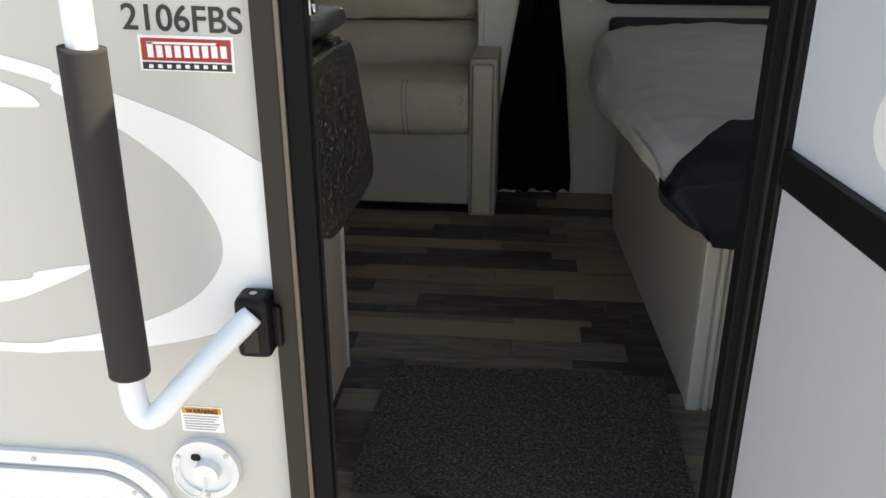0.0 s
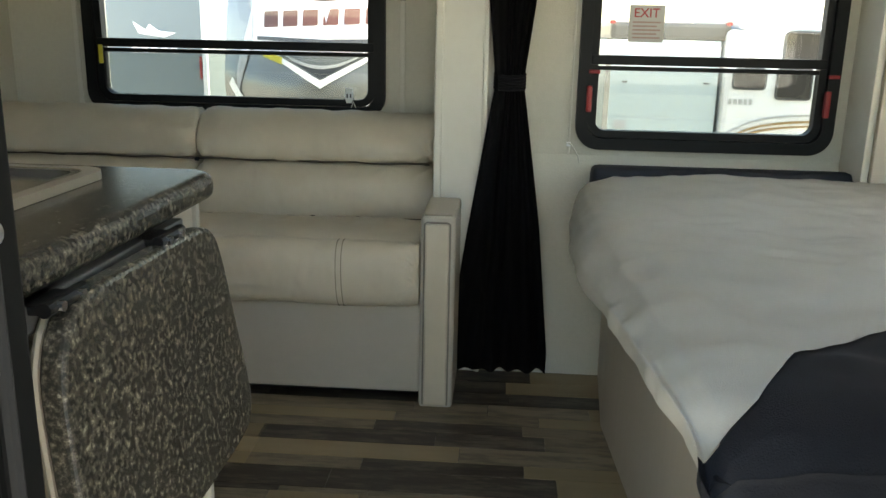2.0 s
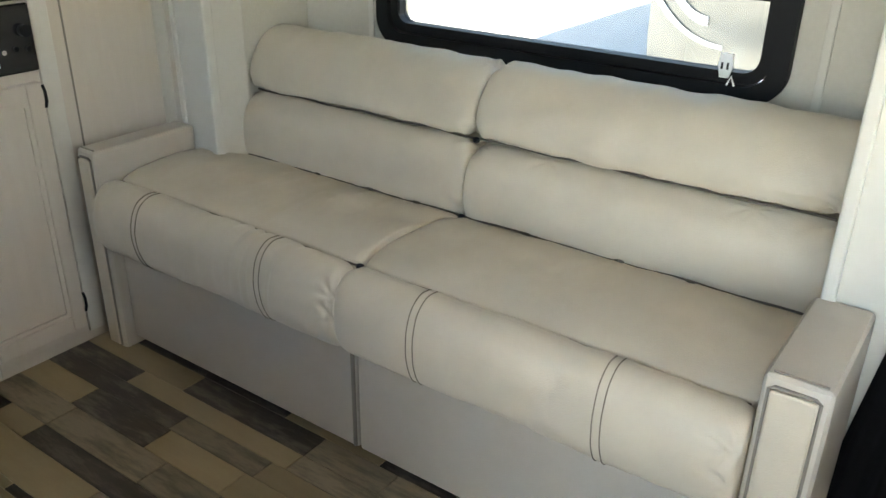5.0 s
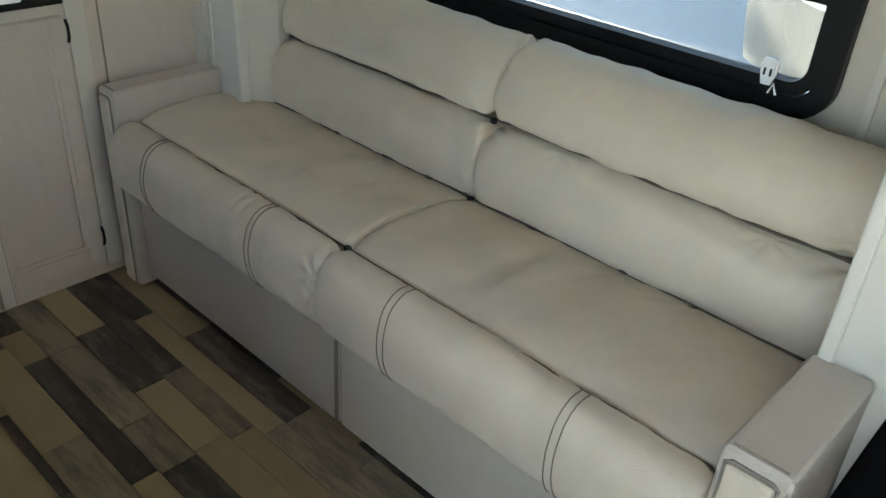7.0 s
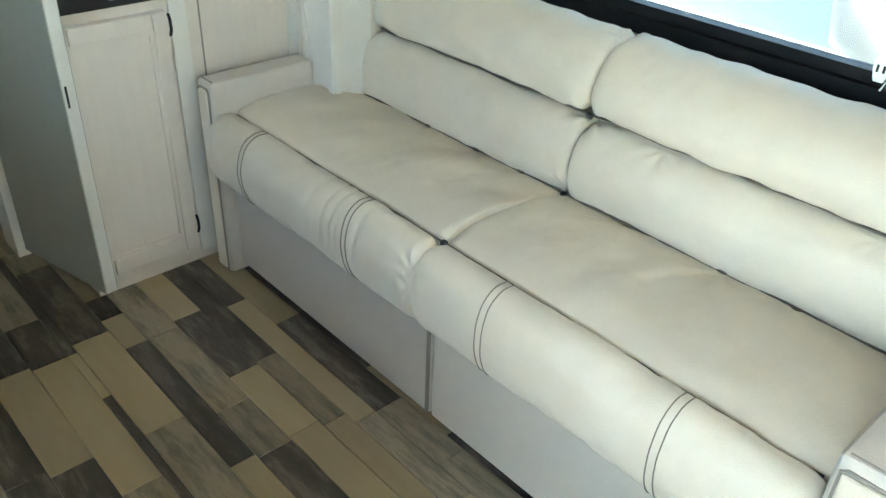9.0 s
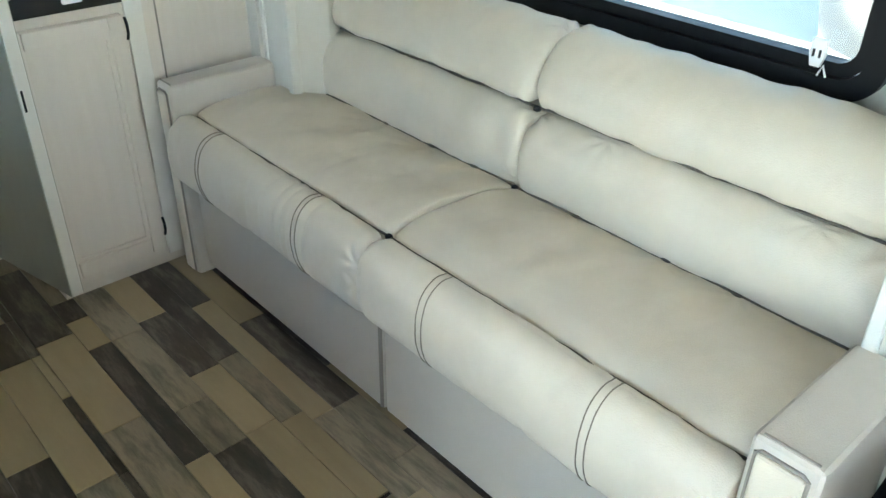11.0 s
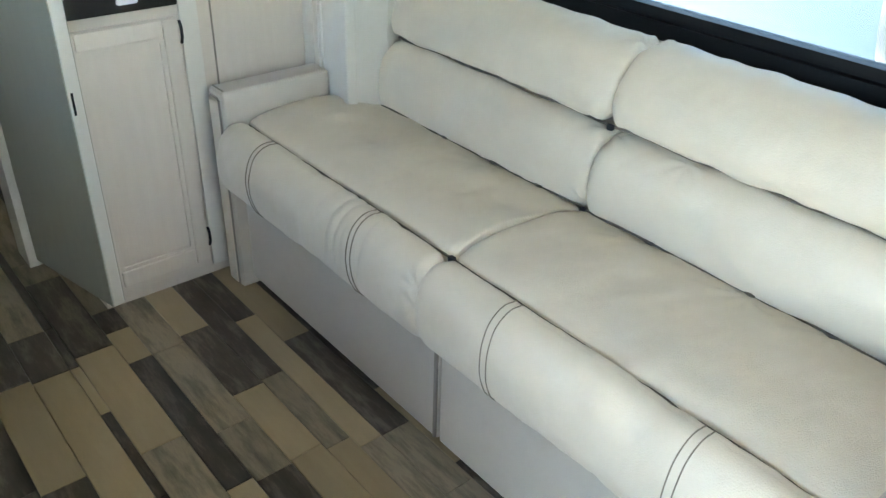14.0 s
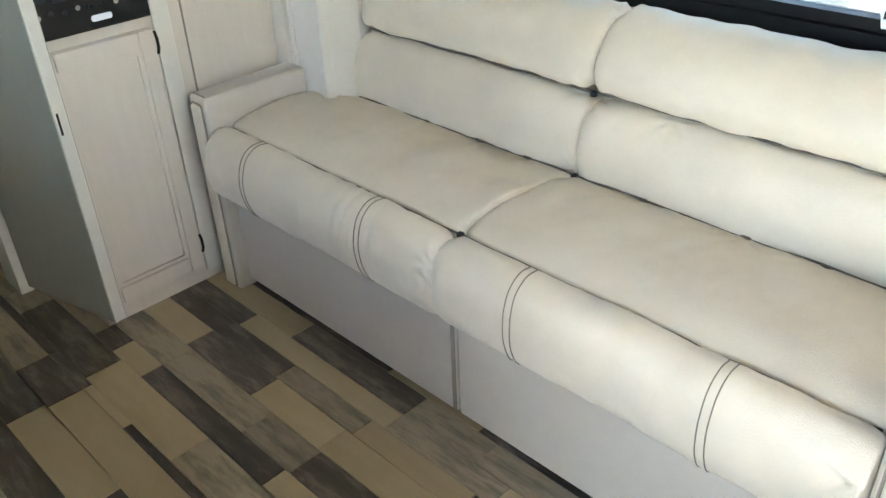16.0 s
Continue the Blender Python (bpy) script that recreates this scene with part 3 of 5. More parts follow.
UPPER = [(2.322, 0.658), (2.286, 0.668), (2.280, 0.708), (2.302, 0.760), (2.345, 0.802), (2.39, 0.819), (2.435, 0.812), (2.465, 0.76), (2.45, 0.69), (2.38, 0.654)]
ROLL_GATHERS = [[(-0.911, 1.805, 0.455, 0.040, 0.013, 7), (-0.912, 1.80, 0.40, 0.036, 0.012, 8), (-0.911, 1.885, 0.49, 0.03, 0.006, 4), (-1.72, 1.82, 0.46, 0.05, 0.006, 6)],
                [(-0.899, 1.885, 0.49, 0.025, 0.005, 4), (-0.095, 1.81, 0.45, 0.05, 0.009, 7), (-0.093, 1.80, 0.38, 0.045, 0.008, 8)]]
SEAT_GATHERS = [[(MID - 0.008, 1.892, 0.488, 0.035, 0.006, 4), (-1.18, 2.245, 0.478, 0.11, 0.006, 9), (-1.36, 2.245, 0.478, 0.10, 0.006, 8), (-1.03, 2.245, 0.478, 0.08, 0.005, 8)],
                [(MID + 0.008, 1.892, 0.488, 0.03, 0.005, 4), (-0.72, 2.245, 0.478, 0.09, 0.006, 8), (-0.49, 2.245, 0.478, 0.09, 0.006, 9), (-0.335, 2.245, 0.478, 0.09, 0.006, 8)]]
LOWER_GATHERS = [[(-0.904, 2.25, 0.48, 0.05, 0.009, 6), (-0.904, 2.315, 0.645, 0.045, 0.009, 6), (-1.645, 2.315, 0.645, 0.05, 0.006, 6)],
                 [(-0.892, 2.315, 0.645, 0.05, 0.010, 6), (-0.078, 2.315, 0.645, 0.075, 0.014, 7), (-0.25, 2.30, 0.648, 0.05, 0.004, 9), (-0.70, 2.30, 0.648, 0.06, 0.004, 8), (-0.078, 2.25, 0.48, 0.05, 0.006, 6)]]
UPPER_GATHERS = [[(-0.904, 2.315, 0.665, 0.055, 0.012, 6), (-0.904, 2.40, 0.818, 0.04, 0.012, 6), (-1.645, 2.315, 0.665, 0.05, 0.008, 6)],
                 [(-0.892, 2.315, 0.665, 0.05, 0.010, 6), (-0.892, 2.40, 0.818, 0.04, 0.010, 6), (-0.078, 2.30, 0.67, 0.085, 0.018, 7), (-0.09, 2.39, 0.815, 0.03, 0.008, 6)]]
for k, (a, b) in enumerate(((-1.725, MID - 0.001), (MID + 0.001, -0.09))):
    cr = [(-0.99, 0.003, 0.008), (-1.06, 0.003, 0.010), (-1.088, 0.005, 0.007), (-1.138, 0.005, 0.007), (-1.160, 0.006, 0.006), (-1.185, 0.005, 0.0065), (-1.215, 0.004, 0.007), (-1.27, 0.003, 0.010), (-1.34, 0.003, 0.013), (-1.42, 0.002, 0.013)] if k == 0 else [(-0.40, 0.0035, 0.014), (-0.45, 0.0025, 0.014), (-0.28, 0.002, 0.02), (-0.58, 0.002, 0.02)]
    bm, skin, base = cushion(a, b, ROLL, 0.034, 0.14, 190, 0.004, k, cr, ROLL_GATHERS[k])
    roll = part("seat_roll", bm, LEATHER, sofa, smooth=True)
    for xs in ((-1.54, -1.117) if k == 0 else (-0.706, -0.316)):
        for dx in (-0.008, 0.008):
            part("stitching", tube([skin(xs + dx - 0.03 * (p.y - 0.4), p, 0.0009) for p in base[3:66]], 0.0012, 5), STITCH, roll, "brown double stitching")
    part("seat_cushion", cushion(a + 0.002, b - 0.002, SEAT, 0.022, 0.07, 150, 0.012, k + 2, [(-1.42, 0.004, 0.022), (-1.30, 0.004, 0.016), (-1.22, 0.005, 0.016), (-1.08, 0.004, 0.018), (-0.66, 0.003, 0.018), (-0.56, 0.003, 0.016), (-0.33, 0.004, 0.022)], SEAT_GATHERS[k])[0], LEATHER, sofa, smooth=True)
for k, (a, b) in enumerate(((-1.648, -0.8995), (-0.8965, -0.072))):
    part("lower_back_cushion", cushion(a, b, LOWER, 0.030, 0.13, 150, 0.007, k + 4, (), LOWER_GATHERS[k])[0], LEATHER, sofa, smooth=True)
    part("upper_back_cushion", cushion(a, b, UPPER, 0.032, 0.16, 150, 0.010, k + 6, (), UPPER_GATHERS[k])[0], LEATHER, sofa, smooth=True)
    part("back_board", box(a + 0.01, b - 0.01, 2.42, 2.468, 0.3, 0.78, 0.01), LEATHER_SHADED, sofa)
# base panels take the darkened leatherette, shade put into its colour
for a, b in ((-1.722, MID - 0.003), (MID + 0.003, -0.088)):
    part("base_panel", box(a, b, 1.865, 1.90, 0.035, 0.33, 0.006), LEATHER_SHADED, sofa)
# dark cords along the creases stand in for their contact shade
for a, b in ((-1.70, MID - 0.004), (MID + 0.004, -0.105)):
    part("front_crease_shade", tube([(x, 1.887, 0.4865 + 0.001 * math.sin(x * 40)) for x in np.linspace(a, b, 30)], 0.0026, 6), CREASE_SHADE, sofa, "dark cord painting the crease shade between roll and seat")
    part("rear_crease_shade", tube([(x, 2.247, 0.4800 + 0.0015 * math.sin(x * 31)) for x in np.linspace(max(a, -1.63), b, 30)], 0.0030, 6), CREASE_SHADE, sofa, "dark cord painting the crease shade between seat and back")
    part("back_crease_shade", tube([(x, 2.306, 0.6565 + 0.002 * math.sin(x * 29)) for x in np.linspace(max(a, -1.63), b, 30)], 0.0032, 6), CREASE_SHADE, sofa, "dark cord painting the crease shade between the back cushions")
# thicker dark bits deepen the shade at the rear puckers
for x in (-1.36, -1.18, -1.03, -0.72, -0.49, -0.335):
    part("pucker_shade", tube([(x - 0.012, 2.246, 0.481), (x, 2.241, 0.4835), (x + 0.008, 2.246, 0.481)], 0.0036, 8), CREASE_SHADE, sofa, "short dark cord painting the shade in a rear pucker", smooth=True)
part("welt", tube([(-0.915, 1.864, 0.04), (-0.915, 1.864, 0.32)], 0.005, 8), PIPING, sofa, "dark welt between the base panels")
# black block gives the shadowed recess beneath the base panels
part("underframe", box(-1.71, -0.1, 1.91, 2.40, 0.012, 0.33), DARKGAP, sofa, "black filler block standing for the shade under the sofa")
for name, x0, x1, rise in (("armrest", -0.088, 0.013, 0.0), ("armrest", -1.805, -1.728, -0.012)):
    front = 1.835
    arm = part(name, box(x0, x1, front, 2.128 if x0 > -1 else 2.148, 0.0, 0.585 + rise, 0.014, 3), LEATHER_SHADED, sofa, "slim upright leatherette armrest", smooth=False)
    i0, i1 = x0 + 0.014, x1 - 0.018
    pad = part("front_pad", box(i0, i1, front - 0.008, front + 0.01, 0.012, 0.562 + rise, 0.007, 3), LEATHER, arm)
    part("piping", tube([(i0 - 0.002, front - 0.002, 0.012), (i0 - 0.002, front - 0.002, 0.562 + rise), (i0 + 0.006, front - 0.002, 0.567 + rise), (i1 - 0.006, front - 0.002, 0.567 + rise), (i1 + 0.002, front - 0.002, 0.562 + rise), (i1 + 0.002, front - 0.002, 0.012)], 0.003, 6), PIPING, arm, "dark piping")
    part("top_seam", tube([(x0 + 0.012, front + 0.01, 0.5855 + rise), (x1 - 0.012, front + 0.01, 0.5855 + rise)], 0.002, 6), PIPING, arm)
# black blocks put the deep shade into the cushion crossings
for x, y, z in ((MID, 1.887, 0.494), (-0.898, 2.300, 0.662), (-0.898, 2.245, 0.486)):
    part("cross_shade", box(x - 0.007, x + 0.007, y - 0.006, y + 0.006, z - 0.014, z - 0.002, 0.003), DARKGAP, sofa, "black block painting the shade where the cushions meet")
part("back_tuft", box(-0.112, -0.100, 2.36, 2.372, 0.804, 0.812, 0.003), STITCH, sofa)

# ---- bed ----
bed = thing("bed", (0.52, 0.6, 0), "cream platform bed with a black mattress", "bed")
part("base_side", plate([(0.516, 0.625), (0.446, 1.775), (0.478, 2.165), (0.498, 2.165), (0.468, 1.775), (0.536, 0.625)], "z", 0, 0.52), CABINET, bed)
part("base_end", box(0.545, 2.05, 0.60, 0.62, 0, 0.52, 0.002), CABINET, bed)
part("corner_post", box(0.512, 0.544, 0.592, 0.624, 0, 0.52, 0.004), TRIM, bed)
part("corner_bead", box(0.55, 0.562, 0.592, 0.600, 0, 0.52, 0.003), TRIM, bed)
part("deck", plate([(0.54, 0.625), (2.05, 0.625), (2.05, 2.26), (0.505, 2.26), (0.475, 1.775)], "z", 0.5005, 0.5195), CABINET, bed)
part("mattress", box(0.45, 2.08, 0.46, 2.22, 0.521, 0.635, 0.03, 3), QUILT_BLACK, bed, "black mattress cover", smooth=True)
part("side_bolster", box(0.425, 2.08, 2.225, 2.325, 0.521, 0.678, 0.03, 3), QUILT_BLACK, bed, "black padded bolster along the wall", smooth=True)

quilt = thing("quilt", (0.5, 0.6, 0.65), "puffy cream quilt with a black border, draped over the bed", "quilt")
NU, NV = 130, 110
YN, YF = 0.425, 2.24


def border(x):
    return np.interp(x, [0.30, 0.36, 0.40, 0.45, 0.53, 0.60, 0.68, 0.75, 1.0, 2.1], [0.46, 0.465, 0.475, 0.515, 0.625, 0.685, 0.742, 0.762, 0.82, 0.90])


def quilt_point(u, y):
    """u: from the hem over the edge and across the bed; y: from the foot end to the far wall."""
    v = (y - YN) / (YF - YN)
    hem_z = np.interp(y, [0.38, 0.5, 0.7, 0.95, 1.3, 1.8, 2.25], [0.600, 0.582, 0.572, 0.545, 0.498, 0.455, 0.455])
    hem_x = np.interp(y, [0.38, 0.6, 0.9, 1.3, 2.25], [0.425, 0.418, 0.41, 0.415, 0.46])
    bul_x = np.interp(y, [0.38, 0.6, 0.9, 1.3, 1.9, 2.25], [0.375, 0.362, 0.342, 0.325, 0.330, 0.375])
    mid_z = (hem_z + 0.66) / 2
    prof = [(0.0, hem_x, hem_z), (0.05, bul_x + 0.028, hem_z + 0.012), (0.10, bul_x + 0.004, mid_z - 0.03), (0.14, bul_x, mid_z + 0.01), (0.18, bul_x + 0.012, 0.625), (0.22, bul_x + 0.04, 0.655), (0.30, bul_x + 0.12, 0.676), (0.5, 0.85, 0.680), (1.0, 2.06, 0.675)]
    us = [p[0] for p in prof]
    x, z = np.interp(u, us, [p[1] for p in prof]), np.interp(u, us, [p[2] for p in prof])
    end = max(0.0, 1 - v / 0.07)
    z -= 0.05 * end * end * min(1, u / 0.2)
    far = max(0.0, (v - 0.93) / 0.07)
    z -= 0.04 * far * far * min(1, u / 0.2)
    q = Vector((x * 3.2, y * 3.2, z * 3))
    puff = 0.014 * noise.noise(q) + 0.009 * noise.noise(q * 2.7) + 0.005 * noise.noise(q * 6) - 0.018 * abs(noise.noise(Vector((x * 5 + y * 3.2, y * 7 - x * 2.4, 2))))
    side = max(0, 1 - u / 0.3)
    puff += side * 0.030 * noise.noise(Vector((y * 7, u * 6, 4))) + side * 0.016 * noise.noise(Vector((y * 16 + u * 14, u * 8, 9)))
    return Vector((x - side * puff * 1.2, y, z + (1 - side * 0.5) * puff))


for name, material, label, black in (("top_cover", QUILT, "", False), ("border", QUILT_BLACK, "black quilted border", True)):
    bm = bmesh.new()
    vs = []
    for i in range(NU + 1):
        u = (i / NU) ** 1.35
        split = float(border(quilt_point(u, 0.6).x))
        y0, y1, n = (YN, split, 30) if black else (split, YF, NV)
        vs.append([bm.verts.new(quilt_point(u, y0 + (y1 - y0) * j / n) - Vector((0, 0, 0.004 if black else 0))) for j in range(n + 1)])
    for a, d in zip(vs, vs[1:]):
        for j in range(len(a) - 1):
            bm.faces.new((a[j], d[j], d[j + 1], a[j + 1]))
    bmesh.ops.solidify(bm, geom=list(bm.faces), thickness=-0.012)
    part(name, bm, material, quilt, label, smooth=True)
# the border hangs over the foot end and rounds the corner
bm = bmesh.new()
rows = []
for k in range(16):
    d = k / 15
    row = []
    for i in range(90):
        u = 0.10 + 0.90 * (i / 89) ** 1.35
        p = quilt_point(u, YN)
        s = 0.010 * math.sin(i * 0.5 + 2 * noise.noise(Vector((i * 0.1, d, 0)))) * d
        turn = max(0.0, 1 - (u - 0.10) / 0.2)
        drop = min(p.z - 0.47, 0.2) * (0.55 + 0.45 * (1 - turn))
        row.append(bm.verts.new((p.x + (0.05 + 0.10 * d) * turn * d, p.y - 0.03 * math.sin(d * 2.8) + s + 0.03 * d, p.z - 0.004 - d * drop)))
    rows.append(row)
for a, d in zip(rows, rows[1:]):
    for i in range(89):
        bm.faces.new((a[i], a[i + 1], d[i + 1], d[i]))
bmesh.ops.solidify(bm, geom=list(bm.faces), thickness=0.01)
part("end_drop", bm, QUILT_BLACK, quilt, "black quilted border", smooth=True)

# tall cabinet edge beyond the bed window
t = thing("bedside_cabinet", (1.3, 2.1, 0.66), "tall cream bedside cabinet with a bright edge strip", "cabinet")
part("side", box(1.235, 1.255, 2.17, FAR - 0.002, 0.66, 1.98), TRIM, t)
part("edge_strip", box(1.228, 1.240, 2.155, 2.168, 0.66, 1.98, 0.003), TRIM, t)
part("face", box(1.256, 1.75, 2.15, 2.17, 0.66, 1.98, 0.003), CABINET, t)
part("stile", box(1.34, 1.40, 2.142, 2.151, 0.66, 1.98, 0.003), CABINET, t)
part("door_catch", box(1.272, 1.284, 2.13, 2.149, 1.16, 1.20, 0.003), BLACK, t, "small black catch")

# ---- kitchen beside the door ----
t = thing("kitchen_cabinet", (-0.9, 0.38, 0), "whitewashed kitchen base cabinet", "cabinet")
part("end_panel", box(-0.33, -0.310, 0.062, 0.70, 0, 0.849, 0.002), CABINET, t)
part("face_frame", box(-1.65, -0.331, 0.68, 0.70, 0.07, 0.849, 0.002), CABINET, t)
part("edge_strip", box(-0.331, -0.304, 0.701, 0.715, 0.0, 0.849, 0.003), TRIM, t)
part("back", box(-1.65, -0.331, 0.064, 0.08, 0, 0.84), CABINET, t)
part("far_end", box(-1.65, -1.63, 0.081, 0.679, 0, 0.84), CABINET, t)
for k in range(3):
    d = part("door", box(-0.76 - k * 0.43, -0.37 - k * 0.43, 0.701, 0.718, 0.12, 0.80, 0.004), CABINET, t)
    part("handle", tube([(-0.42 - k * 0.43, 0.719, 0.62), (-0.42 - k * 0.43, 0.737, 0.63), (-0.42 - k * 0.43, 0.737, 0.72), (-0.42 - k * 0.43, 0.719, 0.73)], 0.005, 8), BLACK, d)
top = solo("countertop", plate(moved(rounded(1.40, 0.655, 0.045, 8), -0.97, 0.3915), "z", 0.850, 0.888), GRANITE, "dark speckled granite-look kitchen countertop", "countertop", smooth=False)
bv = top.modifiers.new("nosing", "BEVEL")
bv.width, bv.segments, bv.limit_method, bv.angle_limit = 0.014, 4, "ANGLE", radians(60)
t = thing("sink", (-0.62, 0.4, 0.888), "stainless kitchen sink with a tan rim set in the countertop", "sink")
part("rim", ring(moved(rounded(0.50, 0.46, 0.04, 6), -0.64, 0.40), moved(rounded(0.46, 0.42, 0.03, 6), -0.64, 0.40), "z", 0.8885, 0.900), TAN_RIM, t, "tan sink rim")
part("basin", ring(moved(rounded(0.458, 0.418, 0.03, 6), -0.64, 0.40), moved(rounded(0.44, 0.40, 0.03, 6), -0.64, 0.40), "z", 0.8885, 0.899), STEEL, t)
part("basin_floor", plate(moved(rounded(0.44, 0.40, 0.03, 6), -0.64, 0.40), "z", 0.8885, 0.891), STEEL, t)
t = thing("drop_leaf", (-0.23, 0.36, 0.86), "hanging granite-look drop-leaf on black hinges at the counter end", "table leaf")
leaf = curve([(0.25, 0.844, 0), (0.40, 0.846, 0), (0.54, 0.841, 0), (0.585, 0.825, 0), (0.606, 0.785, 0), (0.622, 0.70, 0), (0.642, 0.60, 0), (0.636, 0.555, 0), (0.593, 0.533, 0), (0.42, 0.532, 0), (0.26, 0.540, 0), (0.200, 0.563, 0), (0.183, 0.62, 0), (0.183, 0.72, 0), (0.195, 0.80, 0)], 5, True)
bm = plate([(p.x, p.y) for p in leaf], "x", -0.012, 0.012)
for v in bm.verts:
    v.co.x += -0.222 - 0.030 * (v.co.z - 0.532) / 0.314
lf = part("leaf", bm, GRANITE, t)
bv = lf.modifiers.new("rounded_edge", "BEVEL")
bv.width, bv.segments, bv.limit_method, bv.angle_limit = 0.006, 3, "ANGLE", radians(60)
rim = [(-0.2355 - 0.030 * (p.y - 0.532) / 0.314, p.x, p.y) for p in leaf]
part("edge_band", tube([(x, 0.41 + (y - 0.41) * 1.004, 0.69 + (z - 0.69) * 1.004) for x, y, z in rim[50:75]], 0.0035, 6), TAN_RIM, lf, "pale worn edge band")
part("support_rail", box(-0.305, -0.268, 0.09, 0.56, 0.822, 0.8495, 0.003), DARK_RAIL, t, "dark support rail under the counter end")
for y in (0.23, 0.47):
    h = part("hinge", box(-0.290, -0.246, y - 0.028, y + 0.028, 0.8405, 0.8495, 0.003), BLACK, t, "black metal drop-leaf hinge")
    part("pin", tube([(-0.250, y - 0.034, 0.848), (-0.250, y + 0.034, 0.848)], 0.007, 10), BLACK, h)
    for dy in (-0.018, 0.018):
        part("screw", disc((0, y + dy, 0.848), 0.005, "x", -0.246, -0.2395, 10), CHROME, h, "shiny screw")

# carpet mat inside the door
bm = bmesh.new()
rows = [[bm.verts.new((x, y, 0.012 + 0.004 * noise.noise(Vector((x * 60, y * 60, 0))))) for y in np.linspace(0.215, 0.715, 60)] for x in np.linspace(-0.205, 0.478, 80)]
for a, b in zip(rows, rows[1:]):
    for i in range(59):
        bm.faces.new((a[i], b[i], b[i + 1], a[i + 1]))
bmesh.ops.solidify(bm, geom=list(bm.faces), thickness=0.008)
solo("door_mat", bm, CARPET, "grey-brown carpet mat on the plank floor", "mat", smooth=True)

# ---- cabinet beyond the sofa, open door, media panel ----
t = thing("media_cabinet", (-1.85, 1.85, 0), "whitewashed base cabinet with a framed door and dark top", "cabinet")
part("front", box(-1.87, -1.85, 1.50, 2.148, 0.03, 0.935, 0.002), CABINET, t)
part("plinth", box(-1.88, -1.858, 1.50, 2.148, 0.0, 0.03), CABINET, t)
part("stile", box(-1.85, -1.840, 1.803, 1.850, 0.035, 0.935, 0.003), TRIM, t)
part("side", box(-2.35, -1.871, 1.50, 1.52, 0, 0.935), CABINET, t)
d = part("door", box(-1.849, -1.836, 1.50, 1.79, 0.065, 0.745, 0.003), CABINET, t)
for y0, y1, z0, z1 in ((1.50, 1.545, 0.065, 0.745), (1.752, 1.79, 0.065, 0.745), (1.546, 1.751, 0.065, 0.112), (1.546, 1.751, 0.702, 0.745)):
    part("rail", box(-1.8355, -1.824, y0, y1, z0, z1, 0.004), CABINET, d)
part("bead", ring(moved(rounded(0.208, 0.592, 0.004, 2), 1.6485, 0.407), moved(rounded(0.186, 0.570, 0.004, 2), 1.6485, 0.407), "x", -1.836, -1.829), CABINET, d)
for z in (0.135, 0.708):
    part("hinge", tube([(-1.834, 1.797, z - 0.028), (-1.828, 1.798, z - 0.012), (-1.828, 1.798, z + 0.012), (-1.834, 1.797, z + 0.028)], 0.004, 8), BLACK, d, "dark bronze hinge")
part("handle", tube([(-1.825, 1.512, 0.56), (-1.815, 1.512, 0.567), (-1.815, 1.512, 0.618), (-1.825, 1.512, 0.625)], 0.005, 8), BLACK, d, "black bow handle")
part("reveal", box(-1.850, -1.8475, 1.885, 1.889, 0.16, 0.93), PIPING, t)
solo("cabinet_top", box(-2.36, -1.835, 1.49, 2.148, 0.937, 0.972, 0.008, 3), GRANITE, "dark laminate top on the media cabinet", "countertop")
t = thing("stereo", (-1.85, 1.69, 0.77), "black car-style stereo with knobs set above the cabinet door", "stereo")
part("fascia", box(-1.849, -1.834, 1.515, 1.80, 0.772, 0.93, 0.004), SCREEN, t)
part("display", box(-1.8335, -1.831, 1.58, 1.70, 0.85, 0.90), BLACK, t)
part("badge", plate(moved(rounded(0.05, 0.014, 0.006), 1.68, 0.798), "x", -1.8335, -1.831), WHITE_PLASTIC, t, "white oval badge")
for k in range(9):
    part("button", disc((0, 1.54 + 0.03 * k, 0.826 + 0.004 * (k % 2)), 0.006, "x", -1.8335, -1.829, 10), BLACK if k % 3 else CHROME, t)
for y in (1.55, 1.775):
    part("knob", disc((0, y, 0.87), 0.014, "x", -1.8335, -1.818, 18), BLACK, t)
solo("cabinet_backsplash", box(-2.37, -2.35, 1.45, 2.148, 0.973, 1.98), WALLPAPER, "beige wallpapered wall above the media cabinet", "wall", kind="structure")
solo("partition", box(-2.36, -1.80, 2.149, 2.20, 0.0, 1.98), WALLPAPER, "beige wallpapered return beside the slide-out", "wall", kind="structure")
t = thing("television", (-2.0, 1.8, 1.07), "flat black television with a yellow sticker above the cabinet", "television")
part("body", box(-2.02, -1.97, 1.30, 2.02, 1.075, 1.48, 0.008), SCREEN, t)
part("sticker", plate([(1.93, 1.092), (2.005, 1.092), (2.005, 1.20), (1.955, 1.20)], "x", -1.9695, -1.968), YELLOW, t, "yellow sticker")
part("bracket", box(-2.35, -2.021, 1.6, 1.72, 1.2, 1.35, 0.005), BLACK, t)

t = thing("interior_door", (-2.17, 1.42, 0), "cream-edged interior door standing open, faces painted in grey-green shade", "door")
t.rotation_euler = (0, 0, math.atan2(0.085, 0.36))
ob = part("leaf", box(-2.17, -1.80, 1.42, 1.452, 0.03, 1.88, 0.003), TRIM, t)
# thin skins darken both faces as if shaded; the edge stays cream
part("face_skin", box(-2.168, -1.803, 1.4175, 1.4198, 0.032, 1.878), DOOR_FACE_SHADED, t, "door face in grey-green, darkened for its shade")
part("face_skin", box(-2.168, -1.803, 1.4522, 1.4545, 0.032, 1.878), DOOR_FACE_SHADED, t, "door face in grey-green, darkened for its shade")
